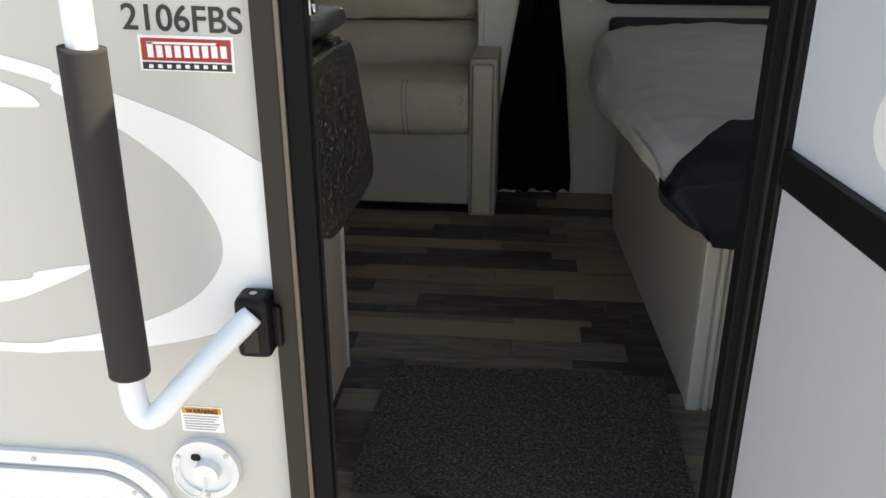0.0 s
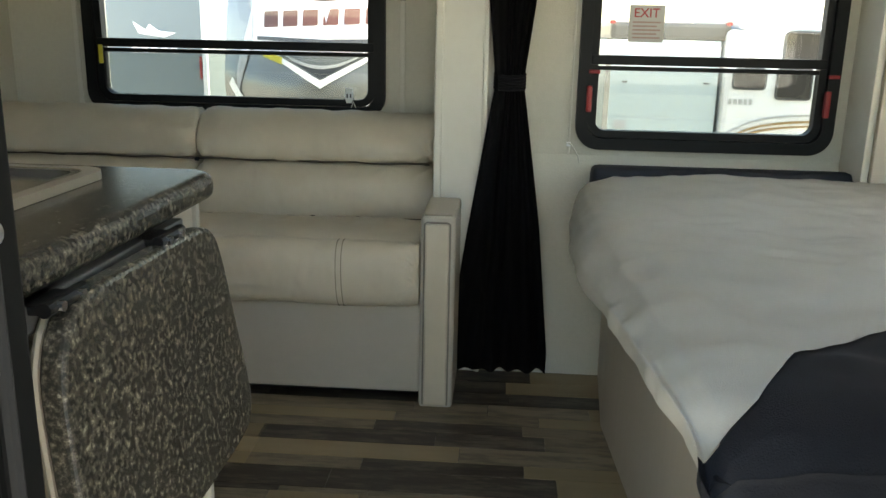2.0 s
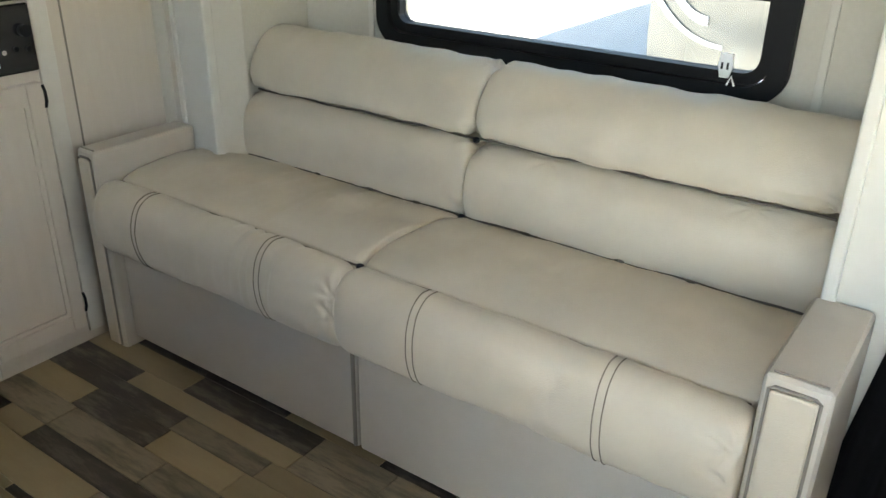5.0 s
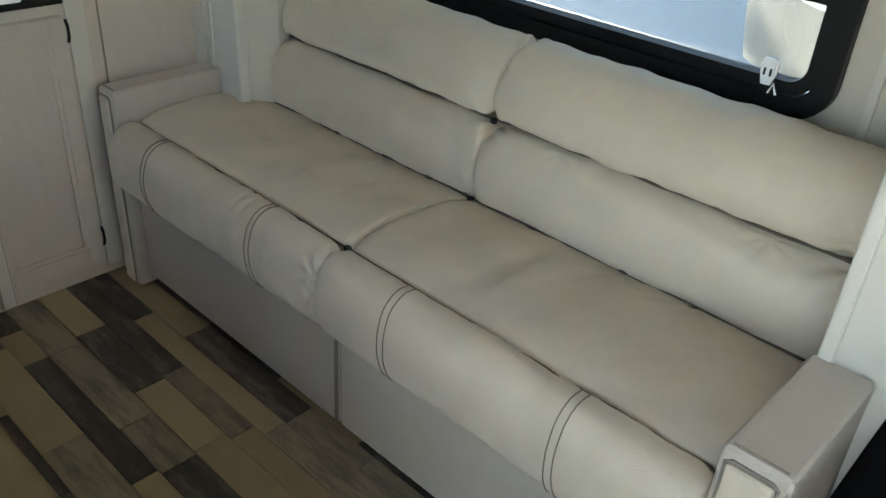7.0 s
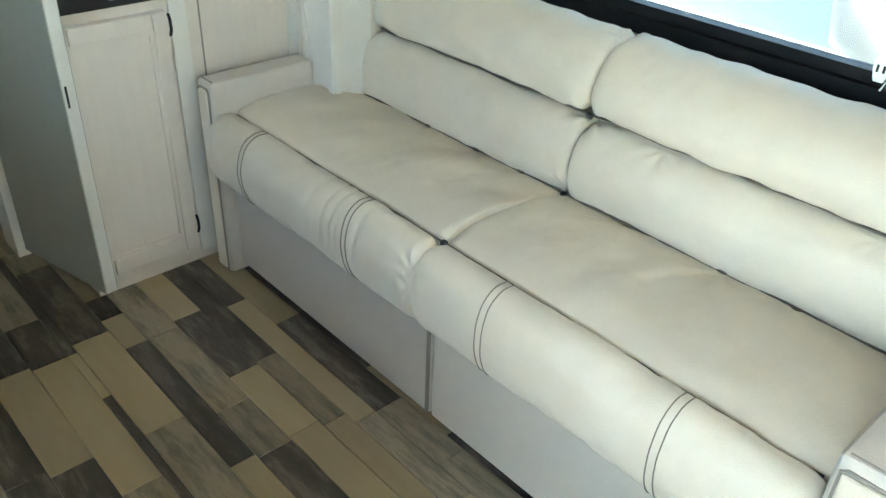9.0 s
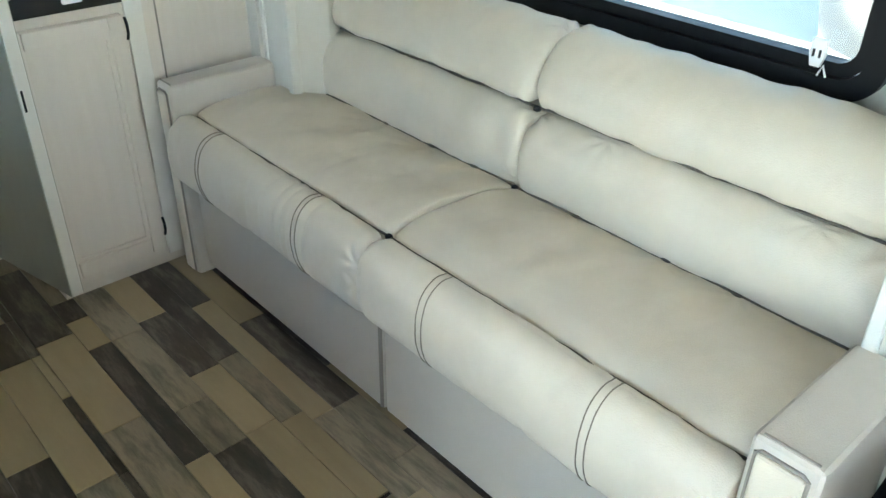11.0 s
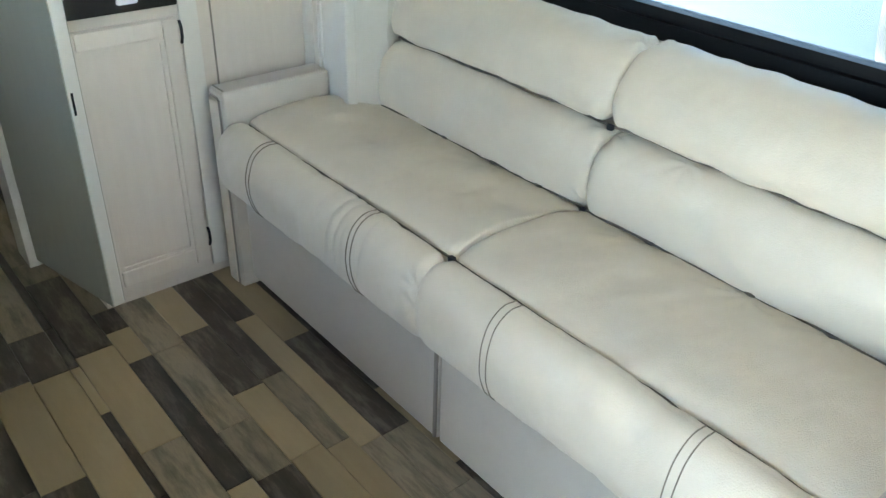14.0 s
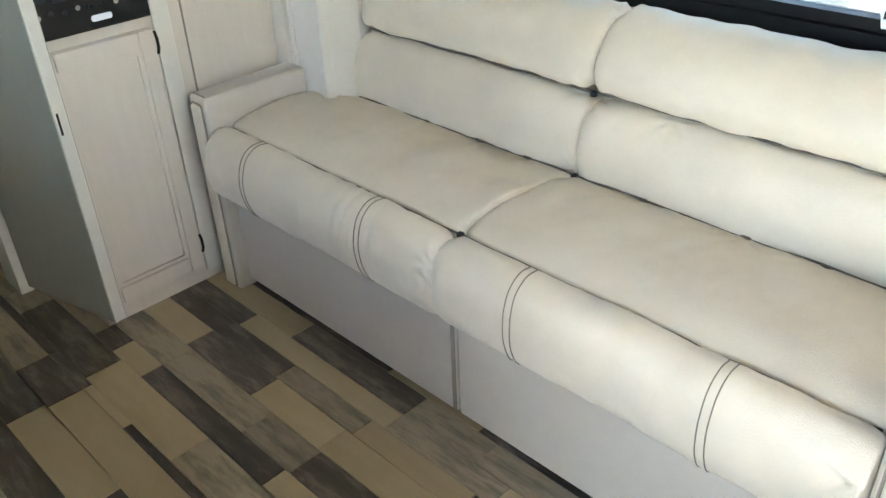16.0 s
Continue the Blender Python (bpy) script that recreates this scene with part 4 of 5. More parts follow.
part("knob", disc((-1.86, 0, 0.95), 0.022, "y", 1.39, 1.42, 20), BLACK, t)
for z in (0.25, 1.6):
    part("hinge", box(-2.176, -2.168, 1.42, 1.45, z, z + 0.08), STEEL, t)
solo("bathroom_wall", box(-2.30, -2.19, 1.40, 1.498, 0, 1.98), WALLPAPER, "beige wallpapered jamb wall behind the open door", "wall", kind="structure")
t = thing("bathroom_cabinet", (-2.9, 1.6, 0), "low cream vanity cabinet in the rear room", "cabinet")
part("body", box(-3.14, -2.82, 1.50, 2.3, 0.06, 0.72, 0.006), CABINET, t)
part("top", box(-3.148, -2.80, 1.48, 2.31, 0.721, 0.75, 0.006), TRIM, t)
part("plinth", box(-3.14, -2.86, 1.52, 2.3, 0, 0.059), DARKGAP, t)


# ---- the outer wall's graphics and fittings ----
def decal(name, pts, material, label, d=0.0015, parent=None, y=0.0):
    bm = plate(pts, "y", y - d, y - 0.0002)
    return part(name, bm, material, parent, label) if parent else solo(name, bm, material, label, "decal")


def flat(pts, n=6):
    return [(p.x, p.y) for p in curve([(x, z, 0) for x, z in pts], n)]


outer = flat([(-1.3, 1.06), (-0.62, 0.900), (-0.533, 0.872), (-0.452, 0.846), (-0.341, 0.803), (-0.247, 0.750)])
low = flat([(-0.247, 0.527), (-0.34, 0.478), (-0.464, 0.445), (-0.6, 0.428), (-0.717, 0.423), (-1.3, 0.43)])
up = flat([(-1.3, 0.445), (-0.714, 0.439), (-0.6, 0.452), (-0.53, 0.467), (-0.458, 0.491), (-0.38, 0.531), (-0.335, 0.580), (-0.322, 0.622), (-0.333, 0.67), (-0.374, 0.733), (-0.455, 0.797), (-0.54, 0.846), (-0.621, 0.880), (-1.3, 1.035)])
decal("swoosh", outer + low + up, DECAL_WHITE, "large white vinyl swoosh on the outer wall")
decal("swoosh", flat([(-1.2, 0.93), (-0.8, 0.895), (-0.625, 0.862), (-0.566, 0.829), (-0.633, 0.824), (-0.9, 0.828), (-1.2, 0.83)]), DECAL_WHITE, "pointed white vinyl stripe on the outer wall")
decal("swoosh", flat([(-1.2, 0.47), (-0.9, 0.49), (-0.701, 0.510), (-0.6, 0.545), (-0.528, 0.583), (-0.62, 0.568), (-0.692, 0.548), (-1.2, 0.52)]), DECAL_WHITE, "pointed white vinyl stripe on the outer wall")
num = thing("model_number", (-0.34, 0, 0.935), "black model number letters on the outer wall", "lettering")
letters("2106FBS", 0.0485, pose(-0.429, -0.001, 0.935, 90, 1.5) @ Matrix.Diagonal((0.99, 1, 1, 1)), DECAL_BLACK, num)
badge = thing("maker_badge", (-0.34, 0, 0.90), "red, white and black maker's badge on the outer wall", "badge")
decal("plate", [(-0.410, 0.880), (-0.277, 0.878), (-0.276, 0.926), (-0.409, 0.928)], DECAL_WHITE, "", 0.0012, badge)
decal("field", [(-0.406, 0.894), (-0.281, 0.892), (-0.280, 0.922), (-0.405, 0.924)], DECAL_RED, "red field", 0.0022, badge)
decal("strip", [(-0.406, 0.882), (-0.281, 0.880), (-0.281, 0.8895), (-0.406, 0.8915)], DECAL_BLACK, "black strip", 0.0022, badge)
for k in range(9):
    x = -0.397 + k * 0.0128
    decal("bar", [(x, 0.898), (x + 0.0085, 0.898), (x + 0.0085, 0.914 + (0.004 if k == 0 else 0)), (x, 0.914 + (0.004 if k == 0 else 0))], DECAL_WHITE, "", 0.003, badge)
    decal("bar", [(x, 0.8835), (x + 0.006, 0.8835), (x + 0.006, 0.8885), (x, 0.8885)], DECAL_WHITE, "", 0.003, badge)
decal("bar", [(-0.397, 0.916), (-0.30, 0.915), (-0.30, 0.918), (-0.397, 0.919)], DECAL_WHITE, "", 0.003, badge)
seal = thing("round_sticker", (-0.335, 0, 1.015), "round black and silver inspection sticker on the outer wall", "sticker")
part("disc", plate([(-0.333 + 0.025 * math.cos(a), 1.015 + 0.030 * math.sin(a)) for a in (2 * math.pi * k / 32 for k in range(32))], "y", -0.0012, -0.0002), DECAL_GREY, seal)
part("band", plate([(-0.333 + 0.021 * math.cos(a), 1.018 + 0.022 * math.sin(a)) for a in (2 * math.pi * k / 32 for k in range(32))], "y", -0.002, -0.0012), DECAL_BLACK, seal)
for k, w in enumerate((0.012, 0.016, 0.014)):
    part("bar", box(-0.333 - w, -0.333 + w, -0.0028, -0.002, 1.026 - k * 0.008, 1.029 - k * 0.008), DECAL_GREY, seal)
part("bar", box(-0.347, -0.319, -0.0028, -0.002, 0.996, 1.003), DECAL_WHITE, seal)
decal("swoosh_tip", flat([(-0.475, 1.07), (-0.466, 0.998), (-0.44, 1.005), (-0.415, 1.03), (-0.41, 1.07)]), DECAL_BLACK, "dark vinyl graphic on the outer wall")
warn = thing("warning_label", (-0.39, 0, 0.31), "white and orange warning label on the outer wall", "label")
decal("paper", [(-0.424, 0.290), (-0.353, 0.290), (-0.353, 0.338), (-0.424, 0.338)], DECAL_WHITE, "", 0.0012, warn)
decal("header", [(-0.421, 0.325), (-0.356, 0.325), (-0.356, 0.336), (-0.421, 0.336)], DECAL_ORANGE, "", 0.002, warn)
letters("WARNING", 0.011, pose(-0.414, -0.0028, 0.3265, 90), DECAL_BLACK, warn)
for k in range(6):
    decal("print_bar", [(-0.419, 0.319 - k * 0.005), (-0.36 - 0.004 * (k % 3), 0.319 - k * 0.005), (-0.36 - 0.004 * (k % 3), 0.321 - k * 0.005), (-0.419, 0.321 - k * 0.005)], DECAL_GREY, "", 0.002, warn)

inlet = thing("water_inlet", (-0.39, 0, 0.221), "round white water inlet with a tethered cap", "inlet")
part("flange", disc((-0.389, 0, 0.222), 0.057, "y", -0.010, -0.0005, 40), WHITE_PLASTIC, inlet)
part("rim", ring([(-0.389 + 0.057 * math.cos(a), 0.222 + 0.057 * math.sin(a)) for a in (2 * math.pi * k / 40 for k in range(40))], [(-0.389 + 0.045 * math.cos(a), 0.222 + 0.045 * math.sin(a)) for a in (2 * math.pi * k / 40 for k in range(40))], "y", -0.015, -0.0101), WHITE_PLASTIC, inlet)
part("cap", disc((-0.384, 0, 0.222), 0.022, "y", -0.030, -0.0101, 28), WHITE_PLASTIC, inlet)
part("notch", plate(moved(rounded(0.016, 0.012, 0.005), -0.404, 0.245), "y", -0.0125, -0.0101), DARKGAP, inlet)
part("tether", tube(curve([(-0.384, -0.031, 0.22), (-0.386, -0.036, 0.20), (-0.40, -0.03, 0.18), (-0.425, -0.02, 0.178), (-0.44, -0.02, 0.20), (-0.438, -0.017, 0.225)], 8), 0.0018, 6), WHITE_PLASTIC, inlet)
for a in (40, 150, 270):
    part("screw", disc((-0.389 + 0.050 * math.cos(radians(a)), 0, 0.222 + 0.050 * math.sin(radians(a))), 0.004, "y", -0.017, -0.0151, 10), STEEL, inlet)
hatch = thing("storage_hatch", (-0.9, 0, -0.1), "white moulded storage hatch in the outer wall", "hatch")
o, i2, i3 = rounded(0.90, 0.62, 0.13, 10), rounded(0.85, 0.57, 0.11, 10), rounded(0.83, 0.55, 0.10, 10)
part("frame", ring(moved(o, -0.90, -0.075), moved(i2, -0.90, -0.075), "y", -0.012, -0.0005), WHITE_PLASTIC, hatch)
part("gasket", ring(moved(rounded(0.848, 0.568, 0.109, 10), -0.90, -0.075), moved(i3, -0.90, -0.075), "y", -0.004, -0.0005), DECAL_GREY, hatch)
part("panel", plate(moved(rounded(0.828, 0.548, 0.099, 10), -0.90, -0.075), "y", -0.014, -0.0005), WHITE_PLASTIC, hatch)
for x, z in ((-0.69, 0.222), (-0.52, 0.165), (-0.95, 0.222)):
    part("screw", disc((x, 0, z), 0.004, "y", -0.015, -0.0121, 10), STEEL, hatch)

# grab handle
grab = thing("grab_handle", (-0.36, 0, 0.45), "white folding grab handle with a dark foam sleeve", "handle")
bar = curve([(-0.27, -0.045, 0.535), (-0.325, -0.085, 0.482), (-0.366, -0.114, 0.440), (-0.386, -0.126, 0.417), (-0.404, -0.132, 0.405), (-0.420, -0.133, 0.414), (-0.4265, -0.132, 0.440), (-0.4270, -0.130, 0.49), (-0.4240, -0.130, 0.72), (-0.4190, -0.130, 0.93), (-0.4160, -0.130, 1.17), (-0.4110, -0.130, 1.225), (-0.3930, -0.126, 1.235), (-0.345, -0.10, 1.20), (-0.265, -0.045, 1.125)], 8)
part("bar", tube(bar, 0.0185, 16), WHITE_TUBE, grab, smooth=True)
slv = part("sleeve", tube([(-0.4270, -0.13, 0.477), (-0.4268, -0.13, 0.482), (-0.4245, -0.13, 0.71), (-0.4195, -0.13, 0.926), (-0.4190, -0.13, 0.931)], 0.0285, 24), FOAM, grab, "dark ribbed foam sleeve", smooth=True)
for z0, z1 in ((0.462, 0.560), (1.075, 1.18)):
    b = part("bracket", box(-0.298, -0.245, -0.052, -0.0005, z0, z1, 0.014, 4), BLACK, grab, "black moulded bracket", smooth=False)
    part("foot", box(-0.25, -0.234, -0.03, -0.0005, z0 + 0.01, z1 - 0.02, 0.005), BLACK, b)
    part("screw", disc((-0.272, -0.03, 0), 0.006, "z", z1 - 0.001, z1 + 0.002, 12), STEEL, b, "bright screw")
    part("plate", box(-0.285, -0.262, -0.0535, -0.0521, z0 + 0.012, z0 + 0.05), BRONZE, b)

# ---- door frame and the open door ----
fr = thing("door_frame", (0.117, 0, 0), "bronze and black aluminium entry door frame", "door frame", kind="structure")
for x0, x1, y0, y1, m in ((-0.246, -0.212, -0.020, -0.0005, BRONZE), (-0.2115, -0.204, -0.026, -0.0005, BRONZE_LIGHT), (-0.2035, -0.172, -0.022, -0.0005, JAMB), (-0.2045, -0.187, 0.0, 0.07, JAMB), (0.429, 0.4445, 0.0, 0.065, JAMB), (0.4185, 0.4445, -0.014, -0.0005, JAMB)):
    part("stile", box(x0, x1, y0, y1, 0.0, 1.86, 0.003), m, fr)
part("head", box(-0.246, 0.4445, -0.020, -0.0005, 1.861, 1.90, 0.003), BRONZE, fr)
part("head_lining", box(-0.186, 0.4285, 0.0, 0.07, 1.815, 1.829, 0.002), BLACK, fr)
part("threshold", box(-0.246, 0.4445, -0.03, 0.07, -0.03, 0.004, 0.003), BRONZE, fr)
part("seal", tube([(-0.183, 0.03, 0.01), (-0.183, 0.03, 1.81)], 0.006, 8), RUBBER, fr)
st = part("strike", box(-0.1865, -0.168, -0.0, 0.022, 0.955, 1.05, 0.002), STEEL, fr, "chrome latch strike")
for z in (0.963, 1.042):
    part("screw", disc((0, 0.010, z), 0.007, "x", -0.1675, -0.163, 12), CHROME, st)
sp = part("strike_plate", box(-0.1865, -0.181, -0.0, 0.026, 0.865, 0.945, 0.002), BLACK, fr)
for z in (0.882, 0.920, 0.60, 0.40):
    part("screw", disc((0, 0.012, z), 0.004, "x", -0.1865, -0.178, 10), CHROME, sp)

door = thing("entry_door", (0.437, -0.015, 0), "open entry door with grey skin and black framed window", "door", kind="structure")
door.rotation_euler = (0, 0, radians(7.0))
Y0, Y1, X0, X1 = -0.62, -0.018, 0.436, 0.474
for y0, y1, z0, z1 in ((Y0, Y0 + 0.045, 0, 1.82), (Y1 - 0.03, Y1, 0, 1.82), (Y0 + 0.046, Y1 - 0.031, 0, 0.04), (Y0 + 0.046, Y1 - 0.031, 1.78, 1.82), (Y0 + 0.046, Y1 - 0.031, 0.758, 0.805), (Y0 + 0.046, Y1 - 0.031, 1.088, 1.125)):
    part("rail", box(X0, X1, y0, y1, z0, z1, 0.004), BLACK if y1 > -0.5 else BRONZE, door)
part("lower_panel", box(X0 + 0.008, X1 - 0.004, Y0 + 0.046, Y1 - 0.031, 0.041, 0.757), DOOR_SKIN, door)
part("upper_panel", box(X0 + 0.008, X1 - 0.004, Y0 + 0.046, Y1 - 0.031, 1.126, 1.779), FROST, door)
part("slider_panel", box(X0 + 0.012, X0 + 0.016, -0.385, Y1 - 0.031, 0.806, 1.087), FROST, door, "frosted plastic slider panel")
part("mullion", box(X0 + 0.002, X0 + 0.028, -0.412, -0.386, 0.806, 1.087, 0.003), BLACK, door)
g = part("pane", box(X0 + 0.018, X0 + 0.022, Y0 + 0.046, -0.413, 0.806, 1.087), GLASS, door)
g.visible_shadow = False
kn = part("knob", disc((0, -0.357, 0.910), 0.034, "x", X0 - 0.034, X0 - 0.008, 32), WHITE_PLASTIC, door, "white plastic grip cup")
part("collar", disc((0, -0.357, 0.910), 0.038, "x", X0 - 0.040, X0 - 0.0345, 32), WHITE_PLASTIC, kn)
part("stem", tube([(X0 - 0.008, -0.357, 0.910), (X0 + 0.004, -0.357, 0.910)], 0.02, 16), WHITE_PLASTIC, kn)
part("peg", tube([(X0 - 0.02, -0.390, 0.910), (X0 - 0.02, -0.417, 0.910)], 0.006, 10), WHITE_PLASTIC, kn)
ltch = part("latch", box(X0 - 0.02, X0 - 0.0005, Y0 + 0.05, -0.45, 0.765, 0.80, 0.004), STEEL, door, "metal slide latch")
for z in (0.62, 0.66, 0.70):
    part("bolt", disc((0, Y0 + 0.022, z), 0.007, "x", X0 - 0.004, X0 - 0.0003, 12), CHROME, door)
part("hinge", tube([(0.437, -0.020, 0.02), (0.437, -0.020, 1.80)], 0.006, 10), BLACK, door)

# ---- the lot outside ----
def wheel(parent, x, y, r=0.36):
    w = part("wheel", disc((x, 0, -0.735 + r), r, "y", y, y + 0.22, 32), RUBBER, parent, "black tyre with a steel rim")
    part("rim", disc((x, 0, -0.735 + r), r * 0.62, "y", y - 0.012, y - 0.0005, 24), STEEL, w)
    part("hub", disc((x, 0, -0.735 + r), r * 0.2, "y", y - 0.03, y - 0.0125, 16), CHROME, w)


# silver fifth-wheel with a rounded nose
fw = thing("fifth_wheel_trailer", (-0.6, 6.2, -0.735), "silver fifth-wheel trailer with a rounded nose and chevron graphic", "trailer")


def nose(x, z):
    u = (x + 1.27) / 0.95
    v = max(0.0, (z - 0.7) / 1.6)
    return 6.0 + 0.30 * u * u + 0.12 * u ** 4 + 0.7 * v * v + (0.35 * ((0.25 - z) / 0.9) ** 2 if z < 0.25 else 0) - 0.05 * math.exp(-(((z - 0.62 - 0.10 * u * u) / 0.16) ** 2))


bm = bmesh.new()
rows = [[bm.verts.new((x, nose(x, z), z)) for z in np.linspace(-0.35, 2.5, 60)] for x in np.linspace(-2.12, -0.42, 40)]
for a, b in zip(rows, rows[1:]):
    for i in range(59):
        bm.faces.new((a[i], b[i], b[i + 1], a[i + 1]))
part("nose_cap", bm, SILVER, fw, "silver moulded nose cap", smooth=True)
part("body", box(-2.12, -0.42, 7.6, 15.0, -0.3, 2.45, 0.05), SILVER, fw)


def on_nose(name, x0, x1, low, high, material, off=0.006, label=""):
    """A vinyl strip that follows the nose between two heights, each a function of x."""
    bm = bmesh.new()
    n = max(6, int((x1 - x0) / 0.03))
    rows = []
    for x in np.linspace(x0, x1, n):
        a, b = low(x), high(x)
        rows.append([bm.verts.new((x, nose(x, z) - off, z)) for z in np.linspace(a, b, max(4, int((b - a) / 0.04)))] if b - a < 0.12 else [bm.verts.new((x, nose(x, a + (b - a) * k / 24) - off, a + (b - a) * k / 24)) for k in range(25)])
    m = min(len(r) for r in rows)
    for a, b in zip(rows, rows[1:]):
        for i in range(m - 1):
            bm.faces.new((a[i], b[i], b[i + 1], a[i + 1]))
    part(name, bm, material, fw, label, smooth=True)


def vee(x, base, rise):
    return base + rise * abs(x + 1.27) / 0.38


on_nose("upper_field", -1.86, -0.44, lambda x: 0.97, lambda x: 1.60, RV_WHITE, 0.005, "white upper field of the nose graphic")
on_nose("band", -1.80, -0.44, lambda x: 0.99 + 0.03 * abs(x + 1.27), lambda x: 1.02 + 0.03 * abs(x + 1.27), DARK_PAINT, 0.010)
on_nose("chevron", -1.65, -0.89, lambda x: vee(x, 0.655, 0.22), lambda x: vee(x, 0.715, 0.20), DECAL_WHITE, 0.012, "white chevron on the nose")
on_nose("chevron", -1.60, -0.94, lambda x: 0.80 + 0.12 * ((x + 1.27) / 0.33) ** 2, lambda x: 0.825 + 0.11 * ((x + 1.27) / 0.33) ** 2, DECAL_GREY, 0.012)
on_nose("shade", -1.58, -0.96, lambda x: vee(x, 0.73, 0.20), lambda x: 0.80 + 0.13 * ((x + 1.27) / 0.33) ** 2, DARK_PAINT, 0.009)
on_nose("accent", -1.74, -1.58, lambda x: 0.88 - 0.35 * (x + 1.74), lambda x: 0.925 - 0.28 * (x + 1.74), YELLOW, 0.013, "yellow accent on the nose")
on_nose("sweep", -2.06, -1.62, lambda x: 0.30 + 0.35 * ((-1.62 - x) / 0.44) ** 2, lambda x: 0.36 + 0.42 * ((-1.62 - x) / 0.44) ** 2, DECAL_WHITE, 0.012)
on_nose("sweep", -2.06, -1.50, lambda x: 0.17 + 0.22 * ((-1.50 - x) / 0.56) ** 2, lambda x: 0.20 + 0.26 * ((-1.50 - x) / 0.56) ** 2, DECAL_WHITE, 0.012)
on_nose("sweep", -1.98, -1.84, lambda x: 0.55 + 3.2 * (x + 1.98), lambda x: 0.80 + 3.6 * (x + 1.98), DECAL_GREY, 0.012)
for k in range(6):
    on_nose("letter_bar", -1.74 + k * 0.16, -1.62 + k * 0.16, lambda x: 1.10 + 0.05 * (x + 1.74), lambda x: 1.22 + 0.05 * (x + 1.74), MAROON, 0.012)
on_nose("letter_bar", -1.40, -0.98, lambda x: 1.06, lambda x: 1.075, DECAL_GREY, 0.012)
part("side_lamp", disc((-1.05, 0, 0.26), 0.05, "y", 5.97, 6.06, 20), WHITE_PLASTIC, fw)

# slate trailer with white edging
ct = thing("cargo_trailer", (-5.9, 13.8, -0.735), "slate-grey box trailer with white edging", "trailer")
part("body", box(-6.80, -4.96, 13.8, 20, -0.30, 2.6, 0.06), SLATE, ct)
for x in (-6.81, -4.97):
    part("corner_rail", box(x - 0.04, x + 0.05, 13.76, 13.83, -0.35, 2.6, 0.02), RV_WHITE, ct)
    part("marker_lamp", box(x - 0.09, x - 0.05, 13.76, 13.80, 0.25, 0.62), RED_PLASTIC, ct)
for k in range(9):
    part("edge_tab", box(-6.76 + k * 0.20, -6.66 + k * 0.20, 13.77, 13.799, -0.42 - 0.05 * (k % 2), -0.271), RV_WHITE, ct)
part("lower_rail", box(-6.76, -4.99, 13.775, 13.799, -0.27, -0.20), RV_WHITE, ct)
part("emblem", plate([(-6.10, 0.98), (-5.66, 0.92), (-5.45, 1.0), (-5.75, 1.03), (-5.9, 1.14), (-5.98, 1.04), (-6.2, 1.18)], "y", 13.78, 13.798), RV_WHITE, ct)
for k in range(5):
    part("letter_bar", box(-6.24 + 0.17 * k, -6.12 + 0.17 * k, 13.78, 13.798, 0.66, 0.75), RV_WHITE, ct)
part("chassis", box(-6.7, -5.1, 13.95, 19.5, -0.52, -0.301), DARK_PAINT, ct)
wheel(ct, -6.15, 14.3, 0.33)
wheel(ct, -5.50, 14.3, 0.33)

mh = thing("motorhome", (-11.2, 15.5, -0.735), "white motorhome with dark swirl graphics", "motorhome")
part("body", box(-17.5, -8.75, 15.5, 18, -0.35, 2.7, 0.1), RV_WHITE, mh)
part("rear_panel", box(-8.9, -8.1, 15.46, 17.9, -0.3, 2.6, 0.06), DARK_PAINT, mh)
for k in range(4):
    part("swirl", plate([(p.x, p.y) for p in curve([(-11.9 + k * 0.8, -0.2 + 0.4 * k, 0), (-11.2 + k * 0.8, 0.1 + 0.35 * k, 0), (-10.2 + k * 0.7, -0.05 + 0.35 * k, 0), (-11.2 + k * 0.8, 0.22 + 0.35 * k, 0)], 5, True)], "y", 15.47, 15.498), DARK_PAINT, mh)
part("tail_lamp", box(-8.09, -8.0, 15.42, 15.5, 0.2, 1.0), RED_PLASTIC, mh)
for x in (-14.5, -10.0, -9.1):
    wheel(mh, x, 15.4, 0.40)

wb = thing("enclosed_trailer", (1.9, 9.0, -0.735), "pale aluminium enclosed trailer with a dark roof fairing", "trailer")
part("body", box(1.25, 2.46, 9.0, 14, -0.15, 1.06, 0.02), PALE_BLUE, wb)
part("fairing", box(1.27, 2.56, 9.02, 12, 1.061, 1.25, 0.05), DARK_PAINT, wb)
for x in (1.28, 2.52):
    part("marker_lamp", box(x - 0.03, x + 0.03, 8.98, 9.02, 1.225, 1.26), RED_PLASTIC, wb)
part("left_rail", box(1.235, 1.29, 8.97, 9.0, -0.1, 1.06), STEEL, wb)
for x in (1.45, 2.33):
    part("hasp", box(x - 0.03, x + 0.03, 8.98, 8.999, 0.60, 0.62), DARK_PAINT, wb)
part("vent", box(1.36, 1.5, 8.985, 8.999, 0.10, 0.19), DECAL_GREY, wb)
part("top_rail", box(1.25, 2.46, 8.985, 8.999, 0.985, 1.0), STEEL, wb)
part("chassis", box(1.3, 2.4, 9.1, 13.8, -0.4, -0.151), DARK_PAINT, wb)
wheel(wb, 1.7, 9.3, 0.33)
wheel(wb, 2.2, 9.3, 0.33)

we = thing("caravan", (4.0, 8.8, -0.735), "white fifth-wheel caravan with dark windows and tan stripes", "caravan")
part("body", box(2.5, 7.5, 8.9, 11.4, -0.30, 1.18, 0.06), RV_WHITE, we)
part("roof_cap", box(2.62, 7.4, 8.95, 11.3, 1.181, 1.36, 0.07, 3), RV_WHITE, we)
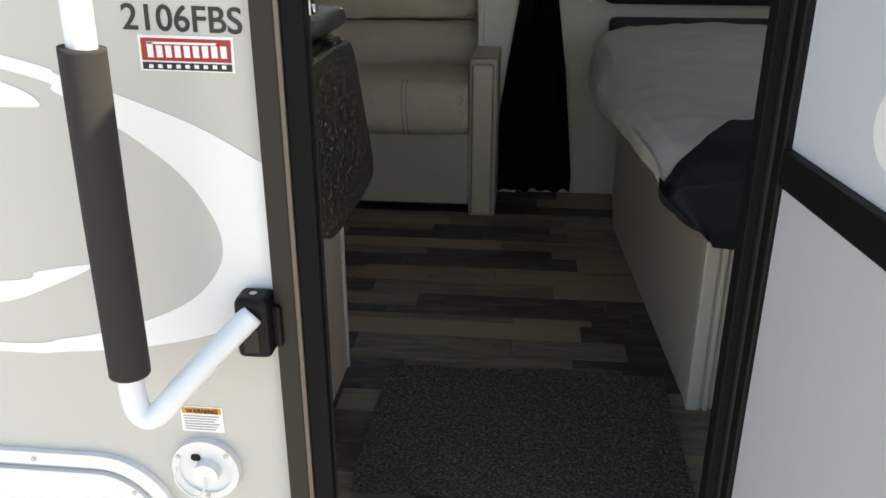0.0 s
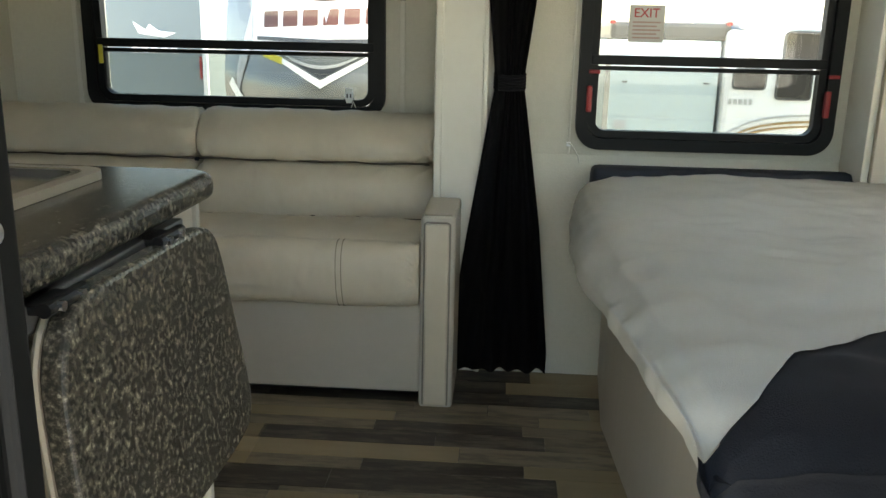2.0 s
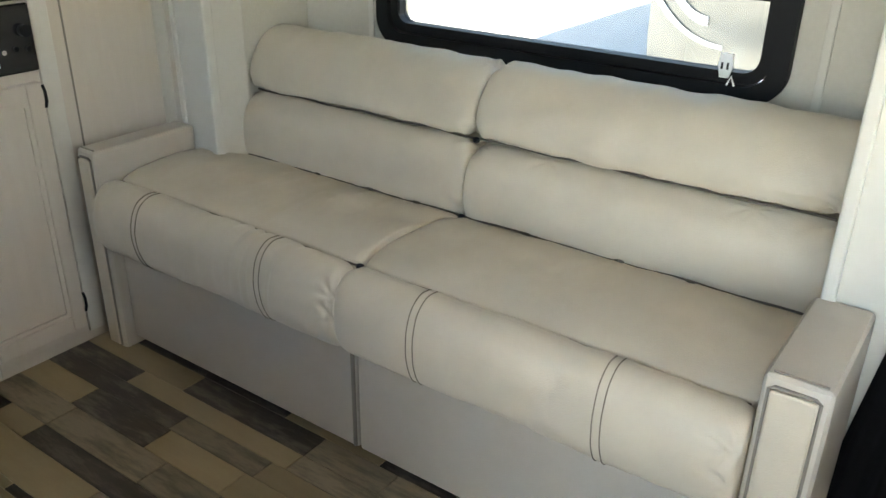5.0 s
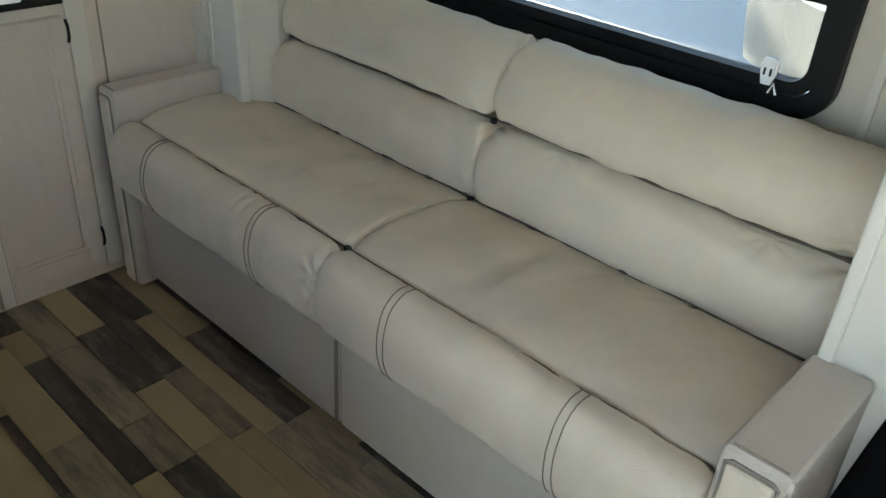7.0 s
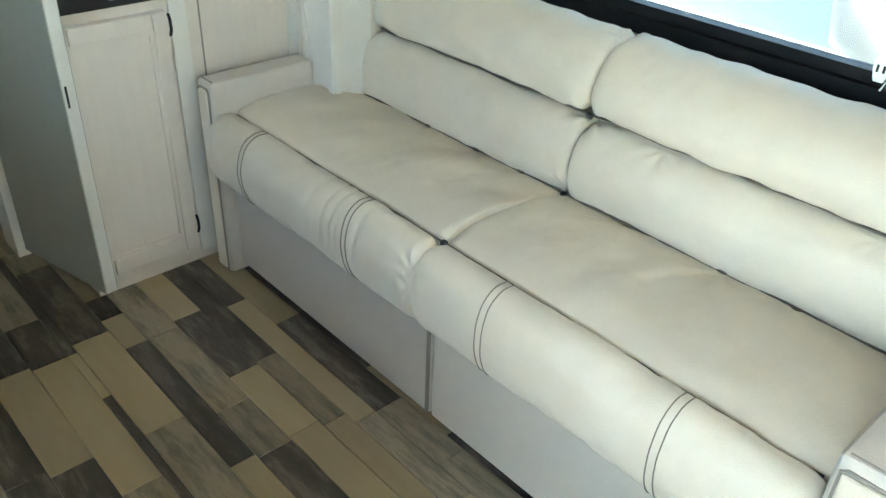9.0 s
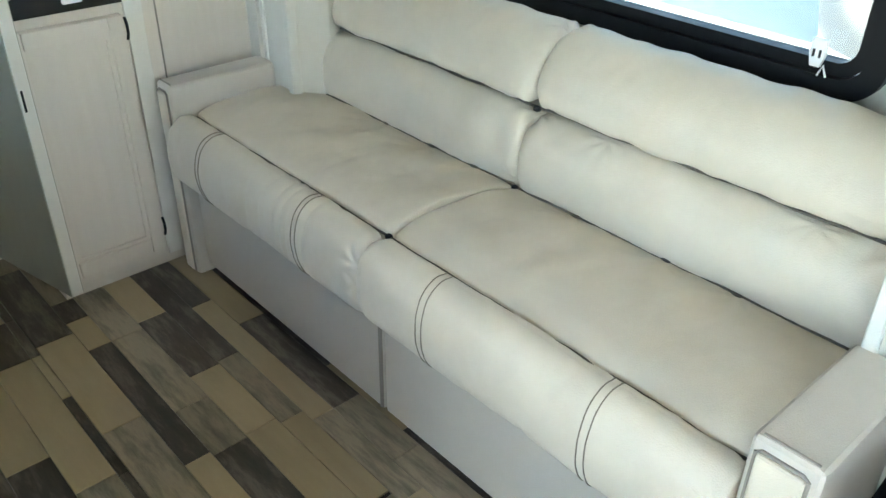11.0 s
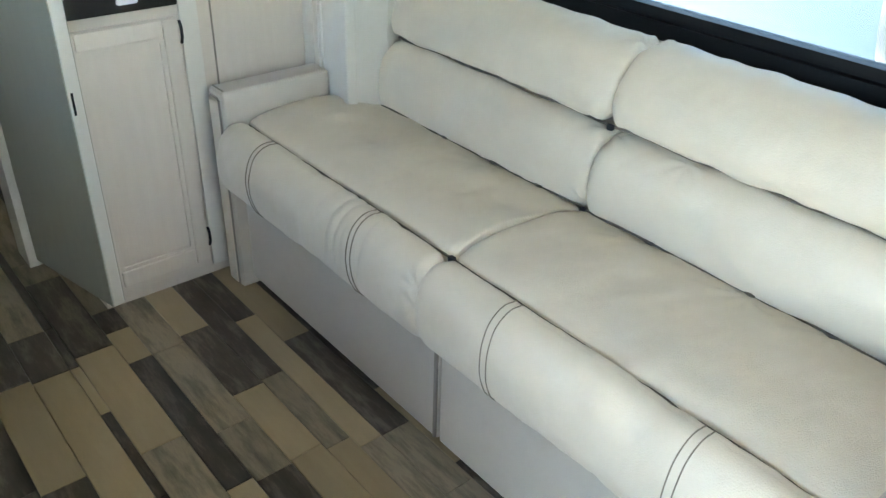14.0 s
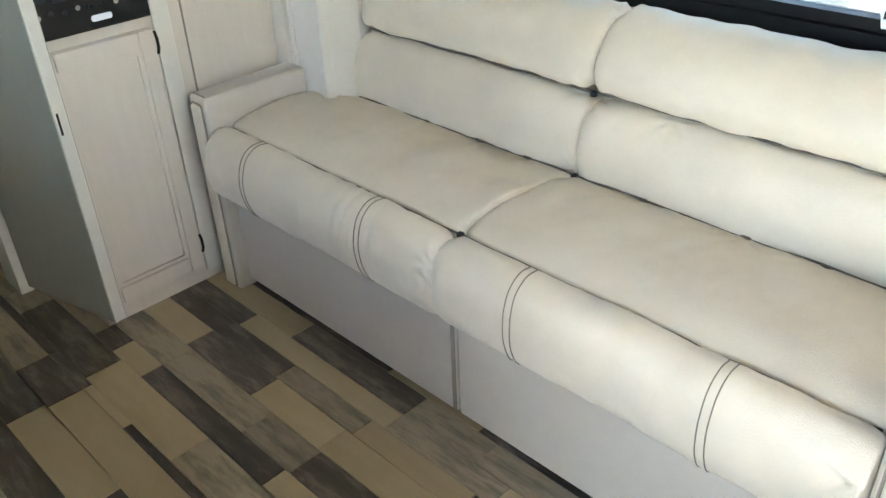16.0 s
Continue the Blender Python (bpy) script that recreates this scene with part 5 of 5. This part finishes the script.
for x0, x1, z0, z1 in ((2.60, 2.92, 0.58, 0.77), (3.06, 3.40, 0.48, 0.78), (3.10, 3.45, 0.88, 1.16)):
    w = part("window", plate(moved(rounded(x1 - x0, z1 - z0, 0.04), (x0 + x1) / 2, (z0 + z1) / 2), "y", 8.875, 8.899), SCREEN, we, "dark tinted window")
    part("frame", ring(moved(rounded(x1 - x0 + 0.04, z1 - z0 + 0.04, 0.05), (x0 + x1) / 2, (z0 + z1) / 2), moved(rounded(x1 - x0 + 0.002, z1 - z0 + 0.002, 0.04), (x0 + x1) / 2, (z0 + z1) / 2), "y", 8.87, 8.899), DARK_PAINT, w)
for k in range(5):
    part("letter_bar", box(2.56 + 0.055 * k, 2.595 + 0.055 * k, 8.89, 8.899, 0.40, 0.46), DECAL_GREY, we)
for off, m in ((0, DECAL_GREY), (-0.07, TAN_STRIPE), (-0.12, TAN_STRIPE)):
    a = [(p.x, p.y) for p in curve([(2.52, 0.06 + off, 0), (2.8, 0.22 + off, 0), (3.2, 0.30 + off, 0), (3.8, 0.33 + off, 0)], 6)]
    part("stripe", plate(a + [(x, z - 0.025) for x, z in a[::-1]], "y", 8.888, 8.899), m, we)
wheel(we, 4.6, 8.95, 0.38)
wheel(we, 5.5, 8.95, 0.38)

# ---- floor planks ----
EDGES = [0.052, 0.15, 0.20, 0.29, 0.385, 0.42, 0.515, 0.61, 0.66, 0.755, 0.80, 0.895, 0.985, 1.02, 1.07, 1.155, 1.247, 1.335, 1.358, 1.454, 1.515, 1.60, 1.68, 1.741, 1.80, 1.876, 1.96, 2.05, 2.14, 2.23, 2.345]
# planks that stand out near the sofa: row, start, end, tone
KNOWN = {15: [(-1.95, -1.68, 2), (-1.68, -1.30, 0)], 16: [(-2.2, -1.86, 1), (-1.86, -1.665, 2), (-1.665, -1.16, 0), (-1.16, -0.7, 1)],
         17: [(-1.861, -1.665, 2), (-1.665, -1.463, 0), (-1.463, -1.15, 2)], 18: [(-2.1, -1.70, 2), (-1.70, -1.290, 0), (-1.29, -0.96, 1), (-0.96, -0.27, 2), (-0.27, 0.3, 2)],
         19: [(-1.75, -1.601, 0), (-1.601, -1.085, 2), (-1.085, -0.85, 0), (-0.85, -0.5, 0)], 20: [(-1.9, -1.6, 1), (-1.6, -1.25, 1), (-1.25, -1.07, 1), (-1.07, -0.83, 2), (-0.83, -0.5, 0), (-0.5, 0.05, 0)],
         21: [(-1.86, -1.63, 0), (-1.63, -1.34, 2), (-1.34, -1.08, 0), (-1.08, -0.5, 0), (-0.51, -0.02, 2)], 22: [(-1.9, -1.35, 2), (-1.35, -1.06, 1), (-1.06, -0.74, 0), (-0.73, -0.2, 1)],
         23: [(-1.87, -1.6, 2), (-1.6, -1.02, 0), (-1.02, -0.7, 1)], 24: [(-1.86, -1.45, 0), (-1.45, -1.02, 2), (-1.02, -0.8, 1)]}
rnd = random.Random(5)
planks = {}
for r, (y0, y1) in enumerate(zip(EDGES, EDGES[1:])):
    spans = list(KNOWN.get(r, []))
    x = -3.14 - rnd.random() * 0.2
    for s in sorted(spans) + [(2.14, 9, 0)]:
        while x < s[0] - 0.02:
            e = min(x + rnd.choice((0.22, 0.3, 0.42, 0.55, 0.7)), s[0])
            if s[0] - e < 0.1:
                e = s[0]
            spans.append((x, e, rnd.choice((0, 0, 1, 1, 2, 2) if y1 - y0 > 0.06 else (1, 2, 2, 0))))
            x = e
        x = s[1]
    for a, b, tone in spans:
        a, b = max(a, -3.148), min(b, 2.148)
        if b - a < 0.02:
            continue
        key = (round(b - a, 3), round(y1 - y0, 3), tone)
        if key not in planks:
            w, h = (b - a) / 2 - 0.0006, (y1 - y0) / 2 - 0.0006
            bm = bmesh.new()
            lo = [bm.verts.new((sx * w, sy * h, -0.005)) for sx, sy in ((-1, -1), (1, -1), (1, 1), (-1, 1))]
            mi = [bm.verts.new((sx * w, sy * h, -0.0006)) for sx, sy in ((-1, -1), (1, -1), (1, 1), (-1, 1))]
            hi = [bm.verts.new((sx * (w - 0.0008), sy * (h - 0.0008), 0.0)) for sx, sy in ((-1, -1), (1, -1), (1, 1), (-1, 1))]
            bm.faces.new(hi)
            for p, q in ((lo, mi), (mi, hi)):
                for i in range(4):
                    bm.faces.new((p[i], p[(i + 1) % 4], q[(i + 1) % 4], q[i]))
            planks[key] = finish("plank", bm, (PLANK_LIGHT, PLANK_MID, PLANK_DARK)[tone])
        ob = new("plank", planks[key])
        ob.location = ((a + b) / 2, (y0 + y1) / 2, 0)
        ob.parent = floor
